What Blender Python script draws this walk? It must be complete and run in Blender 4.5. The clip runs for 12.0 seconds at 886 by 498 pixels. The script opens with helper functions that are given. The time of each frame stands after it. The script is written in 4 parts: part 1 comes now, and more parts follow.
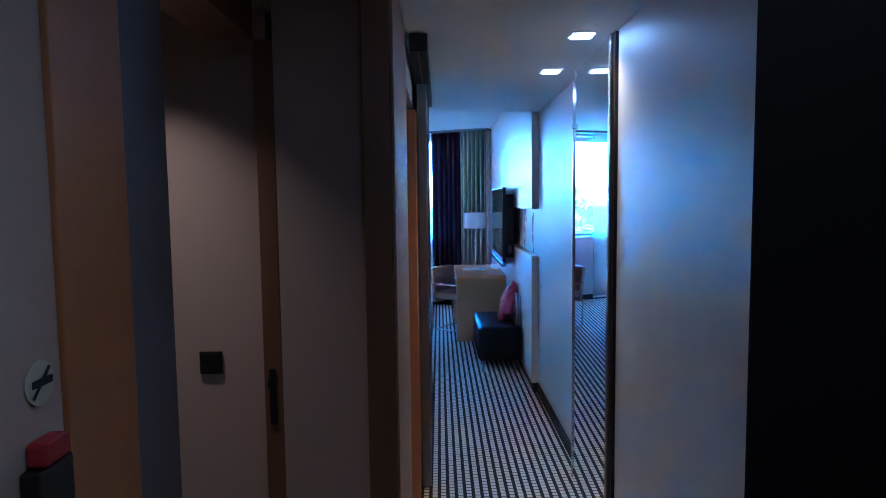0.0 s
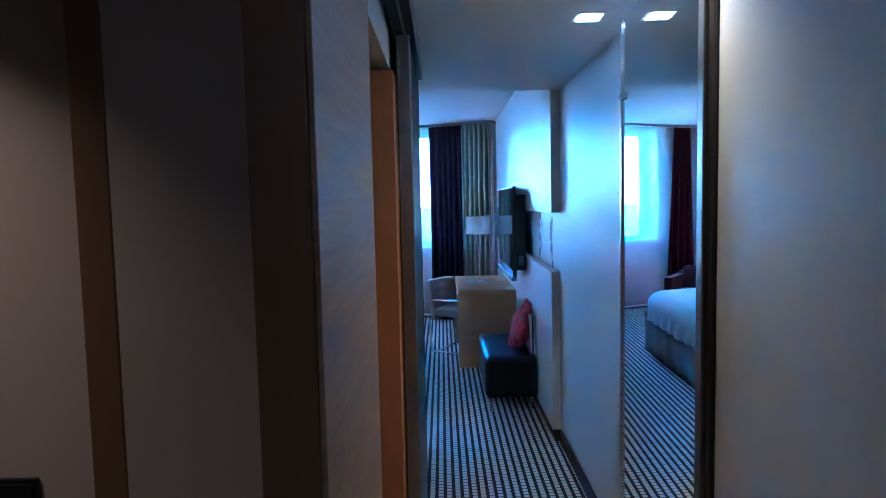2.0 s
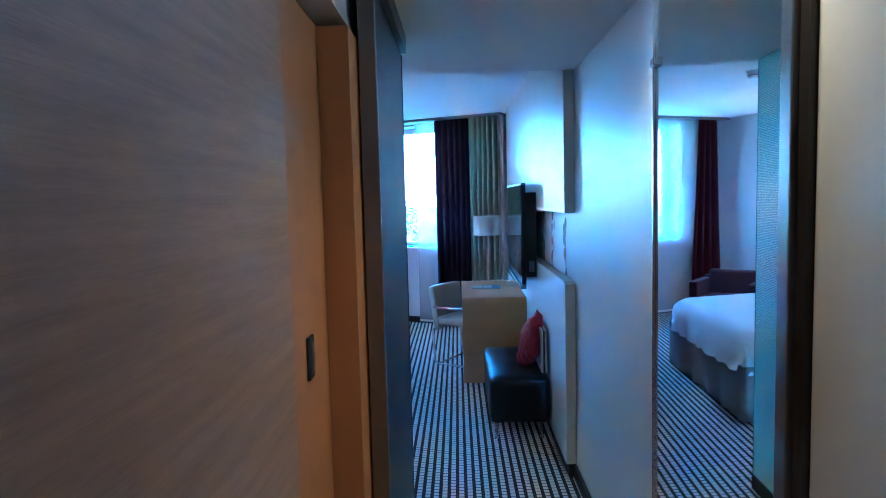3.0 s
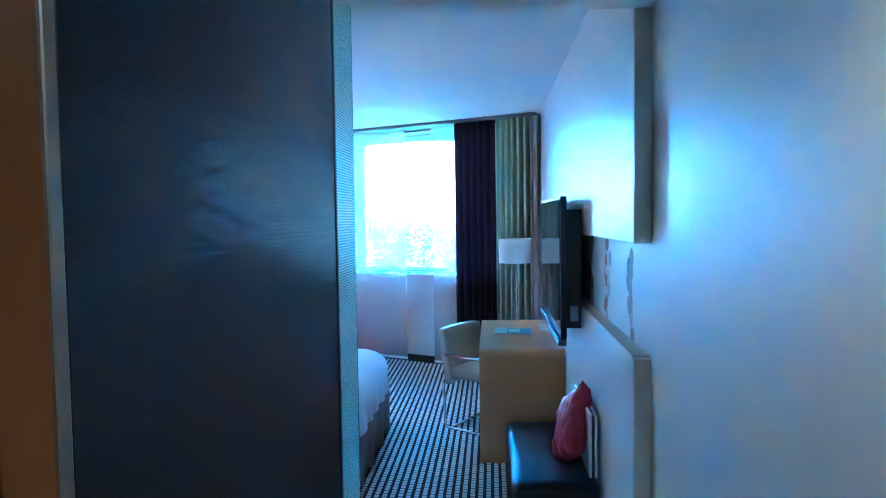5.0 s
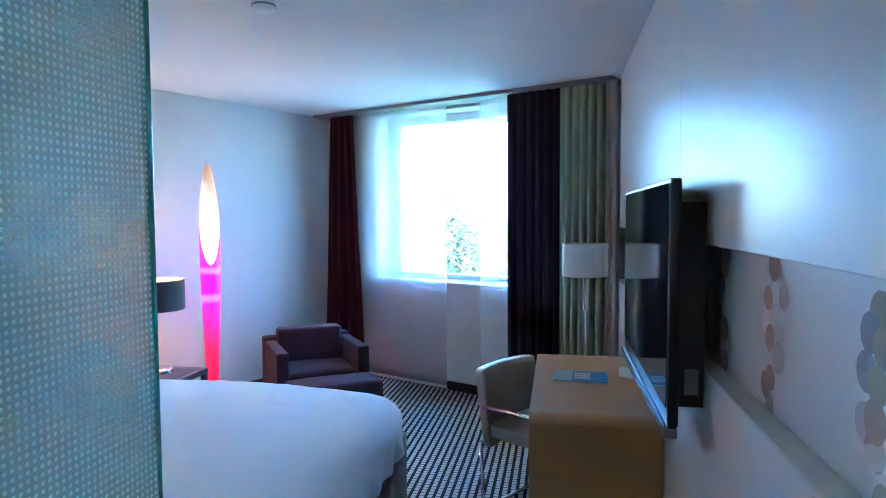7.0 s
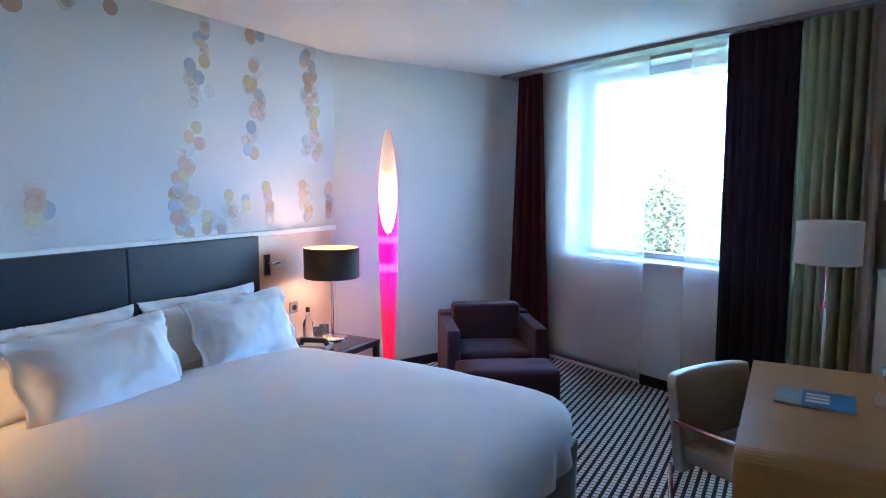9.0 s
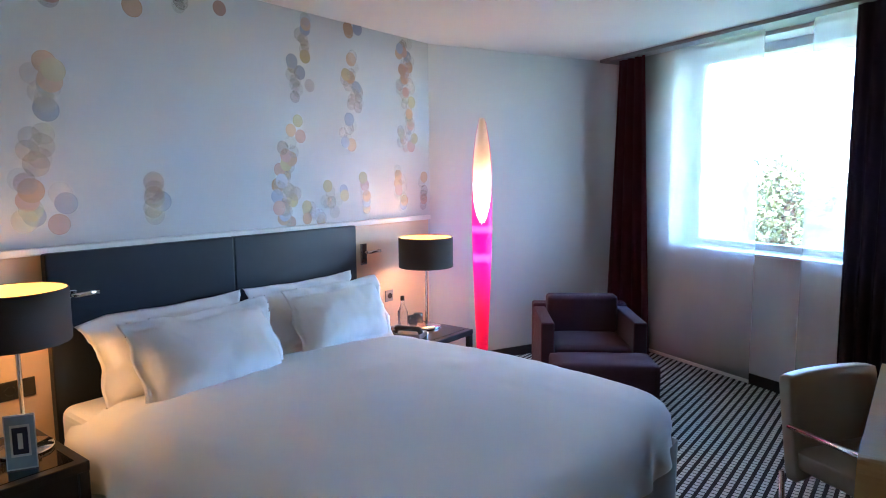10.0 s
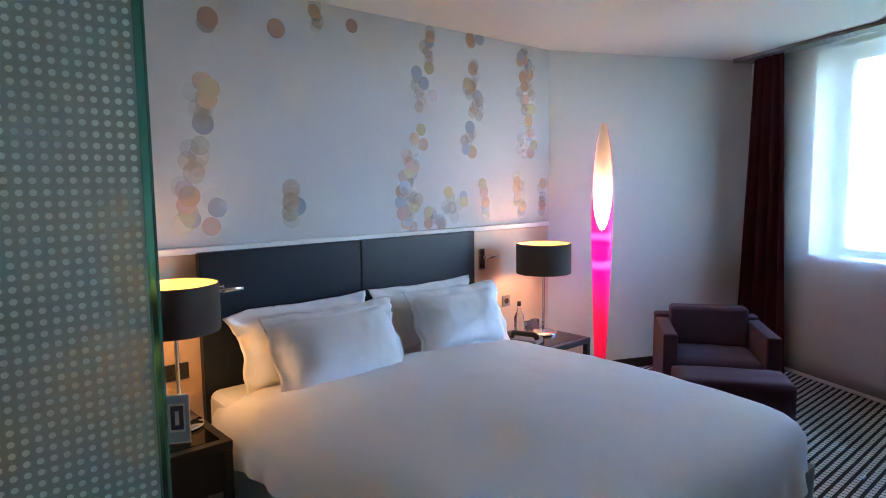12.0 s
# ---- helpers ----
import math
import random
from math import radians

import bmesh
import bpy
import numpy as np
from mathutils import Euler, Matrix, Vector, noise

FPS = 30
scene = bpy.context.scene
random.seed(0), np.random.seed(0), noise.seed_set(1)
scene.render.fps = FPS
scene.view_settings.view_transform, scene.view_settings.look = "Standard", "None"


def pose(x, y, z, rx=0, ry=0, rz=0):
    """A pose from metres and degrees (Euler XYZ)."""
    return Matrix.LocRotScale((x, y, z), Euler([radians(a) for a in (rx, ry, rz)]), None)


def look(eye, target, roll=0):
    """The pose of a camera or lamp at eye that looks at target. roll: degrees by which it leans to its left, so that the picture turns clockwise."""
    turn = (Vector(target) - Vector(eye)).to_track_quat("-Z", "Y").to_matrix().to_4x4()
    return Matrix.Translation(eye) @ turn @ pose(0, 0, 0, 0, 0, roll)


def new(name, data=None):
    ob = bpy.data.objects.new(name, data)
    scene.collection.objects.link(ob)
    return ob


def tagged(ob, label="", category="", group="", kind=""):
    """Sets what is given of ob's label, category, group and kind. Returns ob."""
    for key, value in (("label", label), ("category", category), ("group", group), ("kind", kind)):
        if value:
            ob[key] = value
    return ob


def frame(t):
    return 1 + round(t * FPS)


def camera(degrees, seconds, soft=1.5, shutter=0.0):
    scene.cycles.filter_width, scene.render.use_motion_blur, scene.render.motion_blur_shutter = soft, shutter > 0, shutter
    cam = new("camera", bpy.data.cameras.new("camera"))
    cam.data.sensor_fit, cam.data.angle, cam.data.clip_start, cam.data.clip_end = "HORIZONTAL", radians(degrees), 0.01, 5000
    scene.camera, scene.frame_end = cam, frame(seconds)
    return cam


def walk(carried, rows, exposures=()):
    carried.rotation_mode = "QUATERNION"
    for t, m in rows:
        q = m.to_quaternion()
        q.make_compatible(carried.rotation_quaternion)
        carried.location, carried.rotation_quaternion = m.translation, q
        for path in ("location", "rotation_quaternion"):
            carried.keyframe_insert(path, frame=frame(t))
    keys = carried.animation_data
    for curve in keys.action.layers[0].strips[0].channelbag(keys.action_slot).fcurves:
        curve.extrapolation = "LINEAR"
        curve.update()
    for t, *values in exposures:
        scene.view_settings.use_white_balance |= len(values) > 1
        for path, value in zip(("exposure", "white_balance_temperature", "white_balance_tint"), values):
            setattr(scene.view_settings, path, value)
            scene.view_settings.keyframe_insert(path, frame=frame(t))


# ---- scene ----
cam = camera(70.58, 12.0, soft=1.0)
# seconds, x, y, z, yaw, pitch, roll
ROWS = [
    (0.0, -0.017, -0.059, 1.584, -0.31, -4.50, 0.65),
    (0.5, 0.054, 0.167, 1.577, 0.68, -4.25, 0.84),
    (1.0, 0.049, 0.414, 1.576, 0.62, -4.03, 1.44),
    (1.5, -0.012, 0.716, 1.602, -0.43, -4.35, 1.20),
    (2.0, 0.022, 0.964, 1.589, -0.15, -4.36, 1.24),
    (2.5, 0.095, 1.217, 1.600, 0.74, -4.64, 0.97),
    (3.0, 0.134, 1.512, 1.589, 1.27, -4.47, 1.41),
    (5.0, 0.246, 2.831, 1.594, 4.40, -2.83, 0.76),
    (5.5, 0.222, 3.163, 1.604, 4.69, -2.64, 0.74),
    (6.0, 0.240, 3.500, 1.600, 5.72, -2.58, 1.15),
    (6.5, 0.278, 3.875, 1.598, 7.62, -2.78, 0.63),
    (8.3, 0.257, 4.615, 1.577, 21.11, -4.61, 0.03),
    (8.5, 0.262, 4.656, 1.579, 23.30, -4.91, -0.12),
    (9.0, 0.278, 4.703, 1.572, 28.96, -5.71, -0.09),
    (9.5, 0.283, 4.719, 1.575, 33.70, -6.43, 0.26),
    (10.0, 0.279, 4.739, 1.569, 37.77, -6.60, 0.51),
    (10.5, 0.273, 4.735, 1.573, 40.93, -6.47, 0.67),
    (11.0, 0.281, 4.734, 1.575, 43.79, -6.26, 0.76),
    (11.5, 0.303, 4.716, 1.568, 46.40, -6.01, 0.75),
    (12.0, 0.310, 4.695, 1.568, 48.47, -5.90, 0.67),
]
walk(cam, [(t, pose(x, y, z, 90 + pitch, roll, yaw)) for t, x, y, z, yaw, pitch, roll in ROWS],
     [(0.0, 5.9, 3220, 12), (1.0, 5.95, 3200, 10), (2.0, 5.9, 3250, 7), (3.0, 6.12, 3330, 3), (5.0, 6.35, 3330, -4), (5.5, 6.45, 3500, -5), (6.5, 5.95, 4050, 2), (8.5, 5.4, 4600, 9), (9.5, 5.28, 5000, 12), (12.0, 5.08, 5400, 14)])

# ---- light: sky through the window, the lamps of the place ----
world = bpy.data.worlds.new("sky")
scene.world = world
world.use_nodes = True
wn, wl = world.node_tree.nodes, world.node_tree.links
sky = wn.new("ShaderNodeTexSky")
sky.sky_type, sky.sun_disc = "NISHITA", False
sky.sun_elevation, sky.sun_rotation = radians(40), radians(200)
sky.air_density, sky.dust_density, sky.ozone_density = 1.0, 0.2, 4.0
wl.new(sky.outputs[0], wn["Background"].inputs[0])
wn["Background"].inputs[1].default_value = 0.15

SLANT = -24.5
W = pose(-2.17, 10.13, 0, 0, 0, SLANT)      # x along the window wall, y outwards


def lamp(name, kind, m, watts, colour, size=0.1, spread=180):
    data = bpy.data.lights.new(name, kind)
    data.energy, data.color = watts, colour
    if kind == "AREA":
        data.shape, data.size, data.spread = "SQUARE", size, radians(spread)
    elif kind == "SUN":
        data.angle = size
    else:
        data.shadow_soft_size = size
    ob = new(name, data)
    ob.matrix_world = m
    return ob


WARM = (1.0, 0.47, 0.11)
lamp("sun", "SUN", look((0, 0, 50), (10, 25, 0)), 1.6, (1, 0.96, 0.9), radians(10))

# ---- materials ----
MATS = {}


def mat(name, colour, rough=0.6, metal=0.0, vary=0.12, scale=6.0, bump=0.0, bump_scale=80.0, stretch=(1, 1, 1), spec=0.5, sheen=0.0):
    """Painted, woven or grained surface: two scales of noise on colour and relief."""
    m = bpy.data.materials.new(name)
    m.use_nodes = True
    n, l = m.node_tree.nodes, m.node_tree.links
    b = n["Principled BSDF"]
    b.inputs["Roughness"].default_value, b.inputs["Metallic"].default_value = rough, metal
    b.inputs["Specular IOR Level"].default_value = spec
    b.inputs["Sheen Weight"].default_value = sheen
    tc, mp = n.new("ShaderNodeTexCoord"), n.new("ShaderNodeMapping")
    mp.inputs["Scale"].default_value = stretch
    l.new(tc.outputs["Object"], mp.inputs[0])
    big, fine = n.new("ShaderNodeTexNoise"), n.new("ShaderNodeTexNoise")
    big.inputs["Scale"].default_value, big.inputs["Detail"].default_value = scale, 4
    fine.inputs["Scale"].default_value, fine.inputs["Detail"].default_value = bump_scale, 3
    l.new(mp.outputs[0], big.inputs["Vector"]), l.new(mp.outputs[0], fine.inputs["Vector"])
    mix = n.new("ShaderNodeMix")
    mix.data_type = "RGBA"
    lo, hi = [max(0, c * (1 - vary)) for c in colour], [min(1, c * (1 + vary)) for c in colour]
    mix.inputs["A"].default_value, mix.inputs["B"].default_value = (*lo, 1), (*hi, 1)
    add = n.new("ShaderNodeMath")
    add.operation = "MULTIPLY_ADD"
    add.inputs[1].default_value = 0.35
    half = n.new("ShaderNodeMath")
    half.operation = "MULTIPLY"
    half.inputs[1].default_value = 0.65
    l.new(big.outputs[0], half.inputs[0]), l.new(fine.outputs[0], add.inputs[0]), l.new(half.outputs[0], add.inputs[2])
    l.new(add.outputs[0], mix.inputs["Factor"]), l.new(mix.outputs["Result"], b.inputs["Base Color"])
    if bump:
        bp = n.new("ShaderNodeBump")
        bp.inputs["Strength"].default_value, bp.inputs["Distance"].default_value = bump, 0.004
        l.new(fine.outputs[0], bp.inputs["Height"]), l.new(bp.outputs[0], b.inputs["Normal"])
    MATS[name] = m
    return m


def glow(name, colour, strength, base=None):
    m = mat(name, base or colour, 0.5)
    b = m.node_tree.nodes["Principled BSDF"]
    b.inputs["Emission Color"].default_value, b.inputs["Emission Strength"].default_value = (*colour, 1), strength
    return m


WALLPAPER = mat("pale_grey_wallpaper", (0.47, 0.47, 0.475), 0.85, vary=0.03, scale=2, bump=0.08, bump_scale=300)
PAINT = mat("white_wall_paint", (0.59, 0.585, 0.565), 0.85, vary=0.03, scale=2, bump=0.08, bump_scale=220)
BEIGE = mat("beige_wall_paint", (0.55, 0.43, 0.30), 0.8, vary=0.05, scale=2, bump=0.1, bump_scale=200)
CEIL = mat("ceiling_paint", (0.71, 0.71, 0.70), 0.9, vary=0.02, scale=2, bump=0.05, bump_scale=250)
PANEL = mat("satin_white_panel", (0.70, 0.69, 0.65), 0.43, spec=0.42, vary=0.02, scale=2, bump=0.02, bump_scale=40)
HALL_WALL = mat("satin_hall_wall", (0.70, 0.69, 0.65), 0.46, spec=0.5, vary=0.03, scale=2, bump=0.04, bump_scale=120)
PANEL_EDGE = mat("cream_panel_edge", (0.62, 0.58, 0.48), 0.45, vary=0.04)
WAINSCOT = mat("beige_wainscot", (0.60, 0.44, 0.30), 0.5, vary=0.05, scale=4)
# even dark grey for the doorway strip, its material left open
GREY_STRIP = mat("dark_grey_strip", (0.17, 0.155, 0.15), 0.6, vary=0.08)
OAK_ACROSS = mat("washed_oak_across", (0.39, 0.245, 0.135), 0.42, vary=0.55, scale=5, bump=0.2, bump_scale=30, stretch=(6, 0.8, 14))
ORANGE = mat("honey_oak", (0.46, 0.20, 0.04), 0.4, vary=0.16, scale=3, bump=0.1, bump_scale=60, stretch=(8, 8, 0.5))
BROWN = mat("dark_brown_wood", (0.22, 0.115, 0.042), 0.45, vary=0.2, scale=3, bump=0.1, bump_scale=60, stretch=(8, 8, 0.5))
DESKWOOD = mat("maple_veneer", (0.50, 0.26, 0.085), 0.33, vary=0.18, scale=3, bump=0.08, bump_scale=70, stretch=(1.0, 9, 9))
BLACKWOOD = mat("black_stained_wood", (0.022, 0.017, 0.015), 0.4, vary=0.2)
DOORBLACK = mat("matt_black_door_paint", (0.008, 0.008, 0.009), 0.7, spec=0.15, vary=0.2)
BASEBLACK = mat("black_skirting", (0.018, 0.018, 0.02), 0.5)
LEATHER = mat("black_leather", (0.011, 0.015, 0.023), 0.42, spec=0.28, vary=0.2, scale=20, bump=0.25, bump_scale=260)
TAUPE = mat("taupe_leather", (0.42, 0.36, 0.28), 0.45, vary=0.08, scale=12, bump=0.15, bump_scale=250)
PURPLE = mat("aubergine_fabric", (0.042, 0.013, 0.030), 0.9, vary=0.2, scale=30, bump=0.4, bump_scale=400, sheen=0.06)
RED = mat("crimson_satin", (0.30, 0.010, 0.028), 0.45, vary=0.15, scale=15, bump=0.1, bump_scale=300)
DRAPE = mat("burgundy_drape", (0.080, 0.008, 0.018), 0.9, vary=0.2, scale=8, bump=0.3, bump_scale=400)
DRAPE2 = mat("dark_plum_drape", (0.020, 0.007, 0.018), 0.9, vary=0.2, scale=8, bump=0.3, bump_scale=400)
GREEN = mat("sage_drape", (0.50, 0.53, 0.36), 0.85, vary=0.1, scale=8, bump=0.3, bump_scale=400)
PINK = mat("blush_drape", (0.55, 0.47, 0.40), 0.85, vary=0.1, scale=8, bump=0.3, bump_scale=400)
LINEN = mat("white_linen", (0.86, 0.86, 0.86), 0.85, vary=0.03, scale=5, bump=0.12, bump_scale=300)
VALANCE = mat("grey_white_valance", (0.55, 0.54, 0.52), 0.9, vary=0.06, scale=8, bump=0.2, bump_scale=300)
CHROME = mat("chrome", (0.75, 0.75, 0.76), 0.12, 1.0, vary=0.03)
STEEL = mat("brushed_steel", (0.30, 0.27, 0.24), 0.42, 1.0, vary=0.08, stretch=(20, 20, 1))
BLACKPL = mat("black_plastic", (0.012, 0.012, 0.013), 0.4)
SCREEN = mat("dark_screen_glass", (0.006, 0.006, 0.008), 0.06, vary=0.05, spec=0.6)
GREYPL = mat("grey_plastic", (0.22, 0.22, 0.23), 0.5)
WHITEPL = mat("white_plastic", (0.75, 0.75, 0.74), 0.4, vary=0.02)
REDPL = mat("red_plastic", (0.38, 0.03, 0.03), 0.45)
STICKER = mat("pale_sticker", (0.62, 0.58, 0.40), 0.5)
SHADE = mat("brown_lampshade", (0.045, 0.03, 0.024), 0.85, bump=0.2, bump_scale=350)
SHADE_IN = mat("gold_shade_lining", (0.85, 0.62, 0.30), 0.6)
SHADE_W = mat("white_lampshade", (0.74, 0.73, 0.70), 0.8, bump=0.1, bump_scale=300)
MIRROR = mat("mirror_silver", (0.86, 0.90, 0.90), 0.015, 1.0, vary=0.0)
SILVER = mat("silver_bezel", (0.17, 0.19, 0.21), 0.22, 1.0, vary=0.04)
BOOK_BLUE = mat("blue_cover", (0.05, 0.20, 0.42), 0.3, vary=0.3, scale=30)
BOOK_GREY = mat("grey_cover", (0.35, 0.42, 0.46), 0.3, vary=0.3, scale=30)
PAPER = mat("paper", (0.75, 0.74, 0.70), 0.7)
NAVY = mat("navy_print", (0.02, 0.025, 0.06), 0.5)
TRUNK = mat("bark", (0.10, 0.075, 0.05), 0.9, vary=0.3, bump=0.5, bump_scale=30)
LEAVES = mat("autumn_leaves", (0.12, 0.12, 0.05), 0.8, vary=0.5, scale=0.9)
GRASS = mat("grass", (0.07, 0.11, 0.03), 0.95, vary=0.3, scale=0.5)
FRAME_GREY = mat("grey_window_frame", (0.62, 0.64, 0.65), 0.4)
DOWNLIGHT = glow("downlight_diffuser", (1.0, 0.86, 0.66), 0.8)
glow("bulb_glow", (1.0, 0.72, 0.4), 0.5)
TUBE_PINK = glow("magenta_lamp_tube", (1.0, 0.008, 0.16), 0.052, (0.6, 0.02, 0.14))
TUBE_IN = glow("warm_lamp_inside", (1.0, 0.62, 0.30), 0.011, (0.9, 0.8, 0.7))


def height_glow(m, stops):
    """Light from bulbs inside a tube: colour and strength change with the height along it."""
    n, l = m.node_tree.nodes, m.node_tree.links
    tc, sep, r = n.new("ShaderNodeTexCoord"), n.new("ShaderNodeSeparateXYZ"), n.new("ShaderNodeValToRGB")
    l.new(tc.outputs["Object"], sep.inputs[0])
    half = n.new("ShaderNodeMath")
    half.operation = "MULTIPLY"
    half.inputs[1].default_value = 0.5
    l.new(sep.outputs[2], half.inputs[0]), l.new(half.outputs[0], r.inputs[0])
    while len(r.color_ramp.elements) < len(stops):
        r.color_ramp.elements.new(0.5)
    for e, (z, c) in zip(r.color_ramp.elements, stops):
        e.position, e.color = z / 2, (*c, 1)
    l.new(r.outputs[0], n["Principled BSDF"].inputs["Emission Color"])


P0, P1, P2 = (0.50, 0.0, 0.018), (0.85, 0.0, 0.19), (1.0, 0.14, 0.55)
height_glow(TUBE_PINK, [(0.1, (0.26, 0.0, 0.008)), (0.55, P0), (0.90, P1), (0.945, P2), (0.985, P1), (1.125, P1), (1.165, P2), (1.20, P1), (1.6, (0.5, 0.05, 0.1)), (2.0, (0.3, 0.1, 0.1))])
height_glow(TUBE_IN, [(1.15, (1.0, 0.75, 0.45)), (1.5, (1.0, 0.72, 0.42)), (1.68, (0.5, 0.28, 0.13)), (2.0, (0.22, 0.11, 0.05))])


def carpet():
    m = mat("striped_carpet", (0.3, 0.3, 0.3), 0.95, bump=0.6, bump_scale=500)
    n, l = m.node_tree.nodes, m.node_tree.links
    tc, sep = n.new("ShaderNodeTexCoord"), n.new("ShaderNodeSeparateXYZ")
    l.new(tc.outputs["Object"], sep.inputs[0])

    def math(op, a, b=None):
        k = n.new("ShaderNodeMath")
        k.operation = op
        for i, v in enumerate((a, b)):
            if v is None:
                continue
            if isinstance(v, (int, float)):
                k.inputs[i].default_value = v
            else:
                l.new(v, k.inputs[i])
        return k.outputs[0]
    fx = math("FRACT", math("DIVIDE", sep.outputs[0], 0.046))
    row = math("FLOOR", math("DIVIDE", sep.outputs[0], 0.046))
    fy = math("FRACT", math("ADD", math("DIVIDE", sep.outputs[1], 0.036), math("MULTIPLY", row, 0.5)))
    on = math("MULTIPLY", math("GREATER_THAN", fx, 0.42), math("GREATER_THAN", fy, 0.20))
    tuft = n.new("ShaderNodeTexNoise")
    tuft.inputs["Scale"].default_value = 180
    l.new(tc.outputs["Object"], tuft.inputs["Vector"])
    fac = math("MULTIPLY", on, math("ADD", 0.7, math("MULTIPLY", tuft.outputs[0], 0.5)))
    mix = n.new("ShaderNodeMix")
    mix.data_type = "RGBA"
    mix.inputs["A"].default_value, mix.inputs["B"].default_value = (0.018, 0.017, 0.02, 1), (0.76, 0.73, 0.68, 1)
    l.new(fac, mix.inputs["Factor"])
    l.new(mix.outputs["Result"], n["Principled BSDF"].inputs["Base Color"])
    return m


def sheer_cloth():
    m = bpy.data.materials.new("sheer_voile")
    m.use_nodes = True
    n, l = m.node_tree.nodes, m.node_tree.links
    out = n["Material Output"]
    n.remove(n["Principled BSDF"])
    tr, di, tl = n.new("ShaderNodeBsdfTransparent"), n.new("ShaderNodeBsdfDiffuse"), n.new("ShaderNodeBsdfTranslucent")
    di.inputs[0].default_value = tl.inputs[0].default_value = (0.86, 0.86, 0.84, 1)
    a, b, w = n.new("ShaderNodeMixShader"), n.new("ShaderNodeMixShader"), n.new("ShaderNodeTexNoise")
    w.inputs["Scale"].default_value = 3
    ramp = n.new("ShaderNodeMapRange")
    ramp.inputs["To Min"].default_value, ramp.inputs["To Max"].default_value = 0.27, 0.34
    l.new(w.outputs[0], ramp.inputs["Value"]), l.new(ramp.outputs[0], b.inputs[0])
    a.inputs[0].default_value = 0.5
    l.new(di.outputs[0], a.inputs[1]), l.new(tl.outputs[0], a.inputs[2])
    l.new(tr.outputs[0], b.inputs[1]), l.new(a.outputs[0], b.inputs[2]), l.new(b.outputs[0], out.inputs[0])
    return m


def glass(name, colour, rough=0.0, dotted=False, ior=1.45):
    m = bpy.data.materials.new(name)
    m.use_nodes = True
    n, l = m.node_tree.nodes, m.node_tree.links
    b = n["Principled BSDF"]
    b.inputs["Base Color"].default_value = (*colour, 1)
    b.inputs["Transmission Weight"].default_value, b.inputs["Roughness"].default_value, b.inputs["IOR"].default_value = 1.0, rough, ior
    if dotted:
        tc, mp, v = n.new("ShaderNodeTexCoord"), n.new("ShaderNodeMapping"), n.new("ShaderNodeTexVoronoi")
        mp.inputs["Scale"].default_value = (0.001, 122, 122)
        v.inputs["Scale"].default_value, v.inputs["Randomness"].default_value = 1.0, 0.0
        l.new(tc.outputs["Object"], mp.inputs[0]), l.new(mp.outputs[0], v.inputs["Vector"])
        r = n.new("ShaderNodeMapRange")
        r.inputs["From Min"].default_value, r.inputs["From Max"].default_value = 0.26, 0.34
        r.inputs["To Min"].default_value, r.inputs["To Max"].default_value = 0.30, 0.19
        l.new(v.outputs["Distance"], r.inputs["Value"]), l.new(r.outputs[0], b.inputs["Roughness"])
        d, mx = n.new("ShaderNodeBsdfTranslucent"), n.new("ShaderNodeMixShader")
        d.inputs[0].default_value = (0.53, 0.70, 0.68, 1)
        frosting = n.new("ShaderNodeMapRange")
        frosting.inputs["From Min"].default_value, frosting.inputs["From Max"].default_value = 0.26, 0.40
        frosting.inputs["To Min"].default_value, frosting.inputs["To Max"].default_value = 0.54, 0.44
        l.new(v.outputs["Distance"], frosting.inputs["Value"]), l.new(frosting.outputs[0], mx.inputs[0])
        l.new(b.outputs[0], mx.inputs[1]), l.new(d.outputs[0], mx.inputs[2]), l.new(mx.outputs[0], n["Material Output"].inputs[0])
    return m


CARPET, SHEER = carpet(), sheer_cloth()
CLEAR = glass("clear_glass", (1, 1, 1))
FROST = glass("dotted_frosted_glass", (0.62, 0.77, 0.73), 0.3, True)
EDGE_GLASS = glass("green_glass_edge", (0.10, 0.42, 0.34), 0.12)


def ripple_leather():
    m = mat("rippled_black_panel", (0.003, 0.005, 0.009), 0.31, spec=0.30, vary=0.15, scale=3)
    n, l = m.node_tree.nodes, m.node_tree.links
    tc, mp, wv, bp = n.new("ShaderNodeTexCoord"), n.new("ShaderNodeMapping"), n.new("ShaderNodeTexWave"), n.new("ShaderNodeBump")
    mp.inputs["Scale"].default_value = (1, 0.35, 1)
    wv.bands_direction = "Z"
    wv.inputs["Scale"].default_value, wv.inputs["Distortion"].default_value, wv.inputs["Detail"].default_value, wv.inputs["Detail Scale"].default_value = 46, 0.9, 0.5, 1.5
    bp.inputs["Strength"].default_value, bp.inputs["Distance"].default_value = 0.12, 0.002
    l.new(tc.outputs["Object"], mp.inputs[0]), l.new(mp.outputs[0], wv.inputs["Vector"]), l.new(wv.outputs[0], bp.inputs["Height"])
    l.new(bp.outputs[0], n["Principled BSDF"].inputs["Normal"])
    return m


RIPPLE = ripple_leather()


def dot_paint(i, colour):
    m = mat("dot_print_%s" % i, colour, 0.85, vary=0.08, scale=20)
    n, l = m.node_tree.nodes, m.node_tree.links
    tr, mx, info, r = n.new("ShaderNodeBsdfTransparent"), n.new("ShaderNodeMixShader"), n.new("ShaderNodeObjectInfo"), n.new("ShaderNodeMapRange")
    r.inputs["To Min"].default_value, r.inputs["To Max"].default_value = 0.16, 0.60
    l.new(info.outputs["Random"], r.inputs["Value"]), l.new(r.outputs[0], mx.inputs[0])
    l.new(tr.outputs[0], mx.inputs[1]), l.new(n["Principled BSDF"].outputs[0], mx.inputs[2]), l.new(mx.outputs[0], n["Material Output"].inputs[0])
    return m


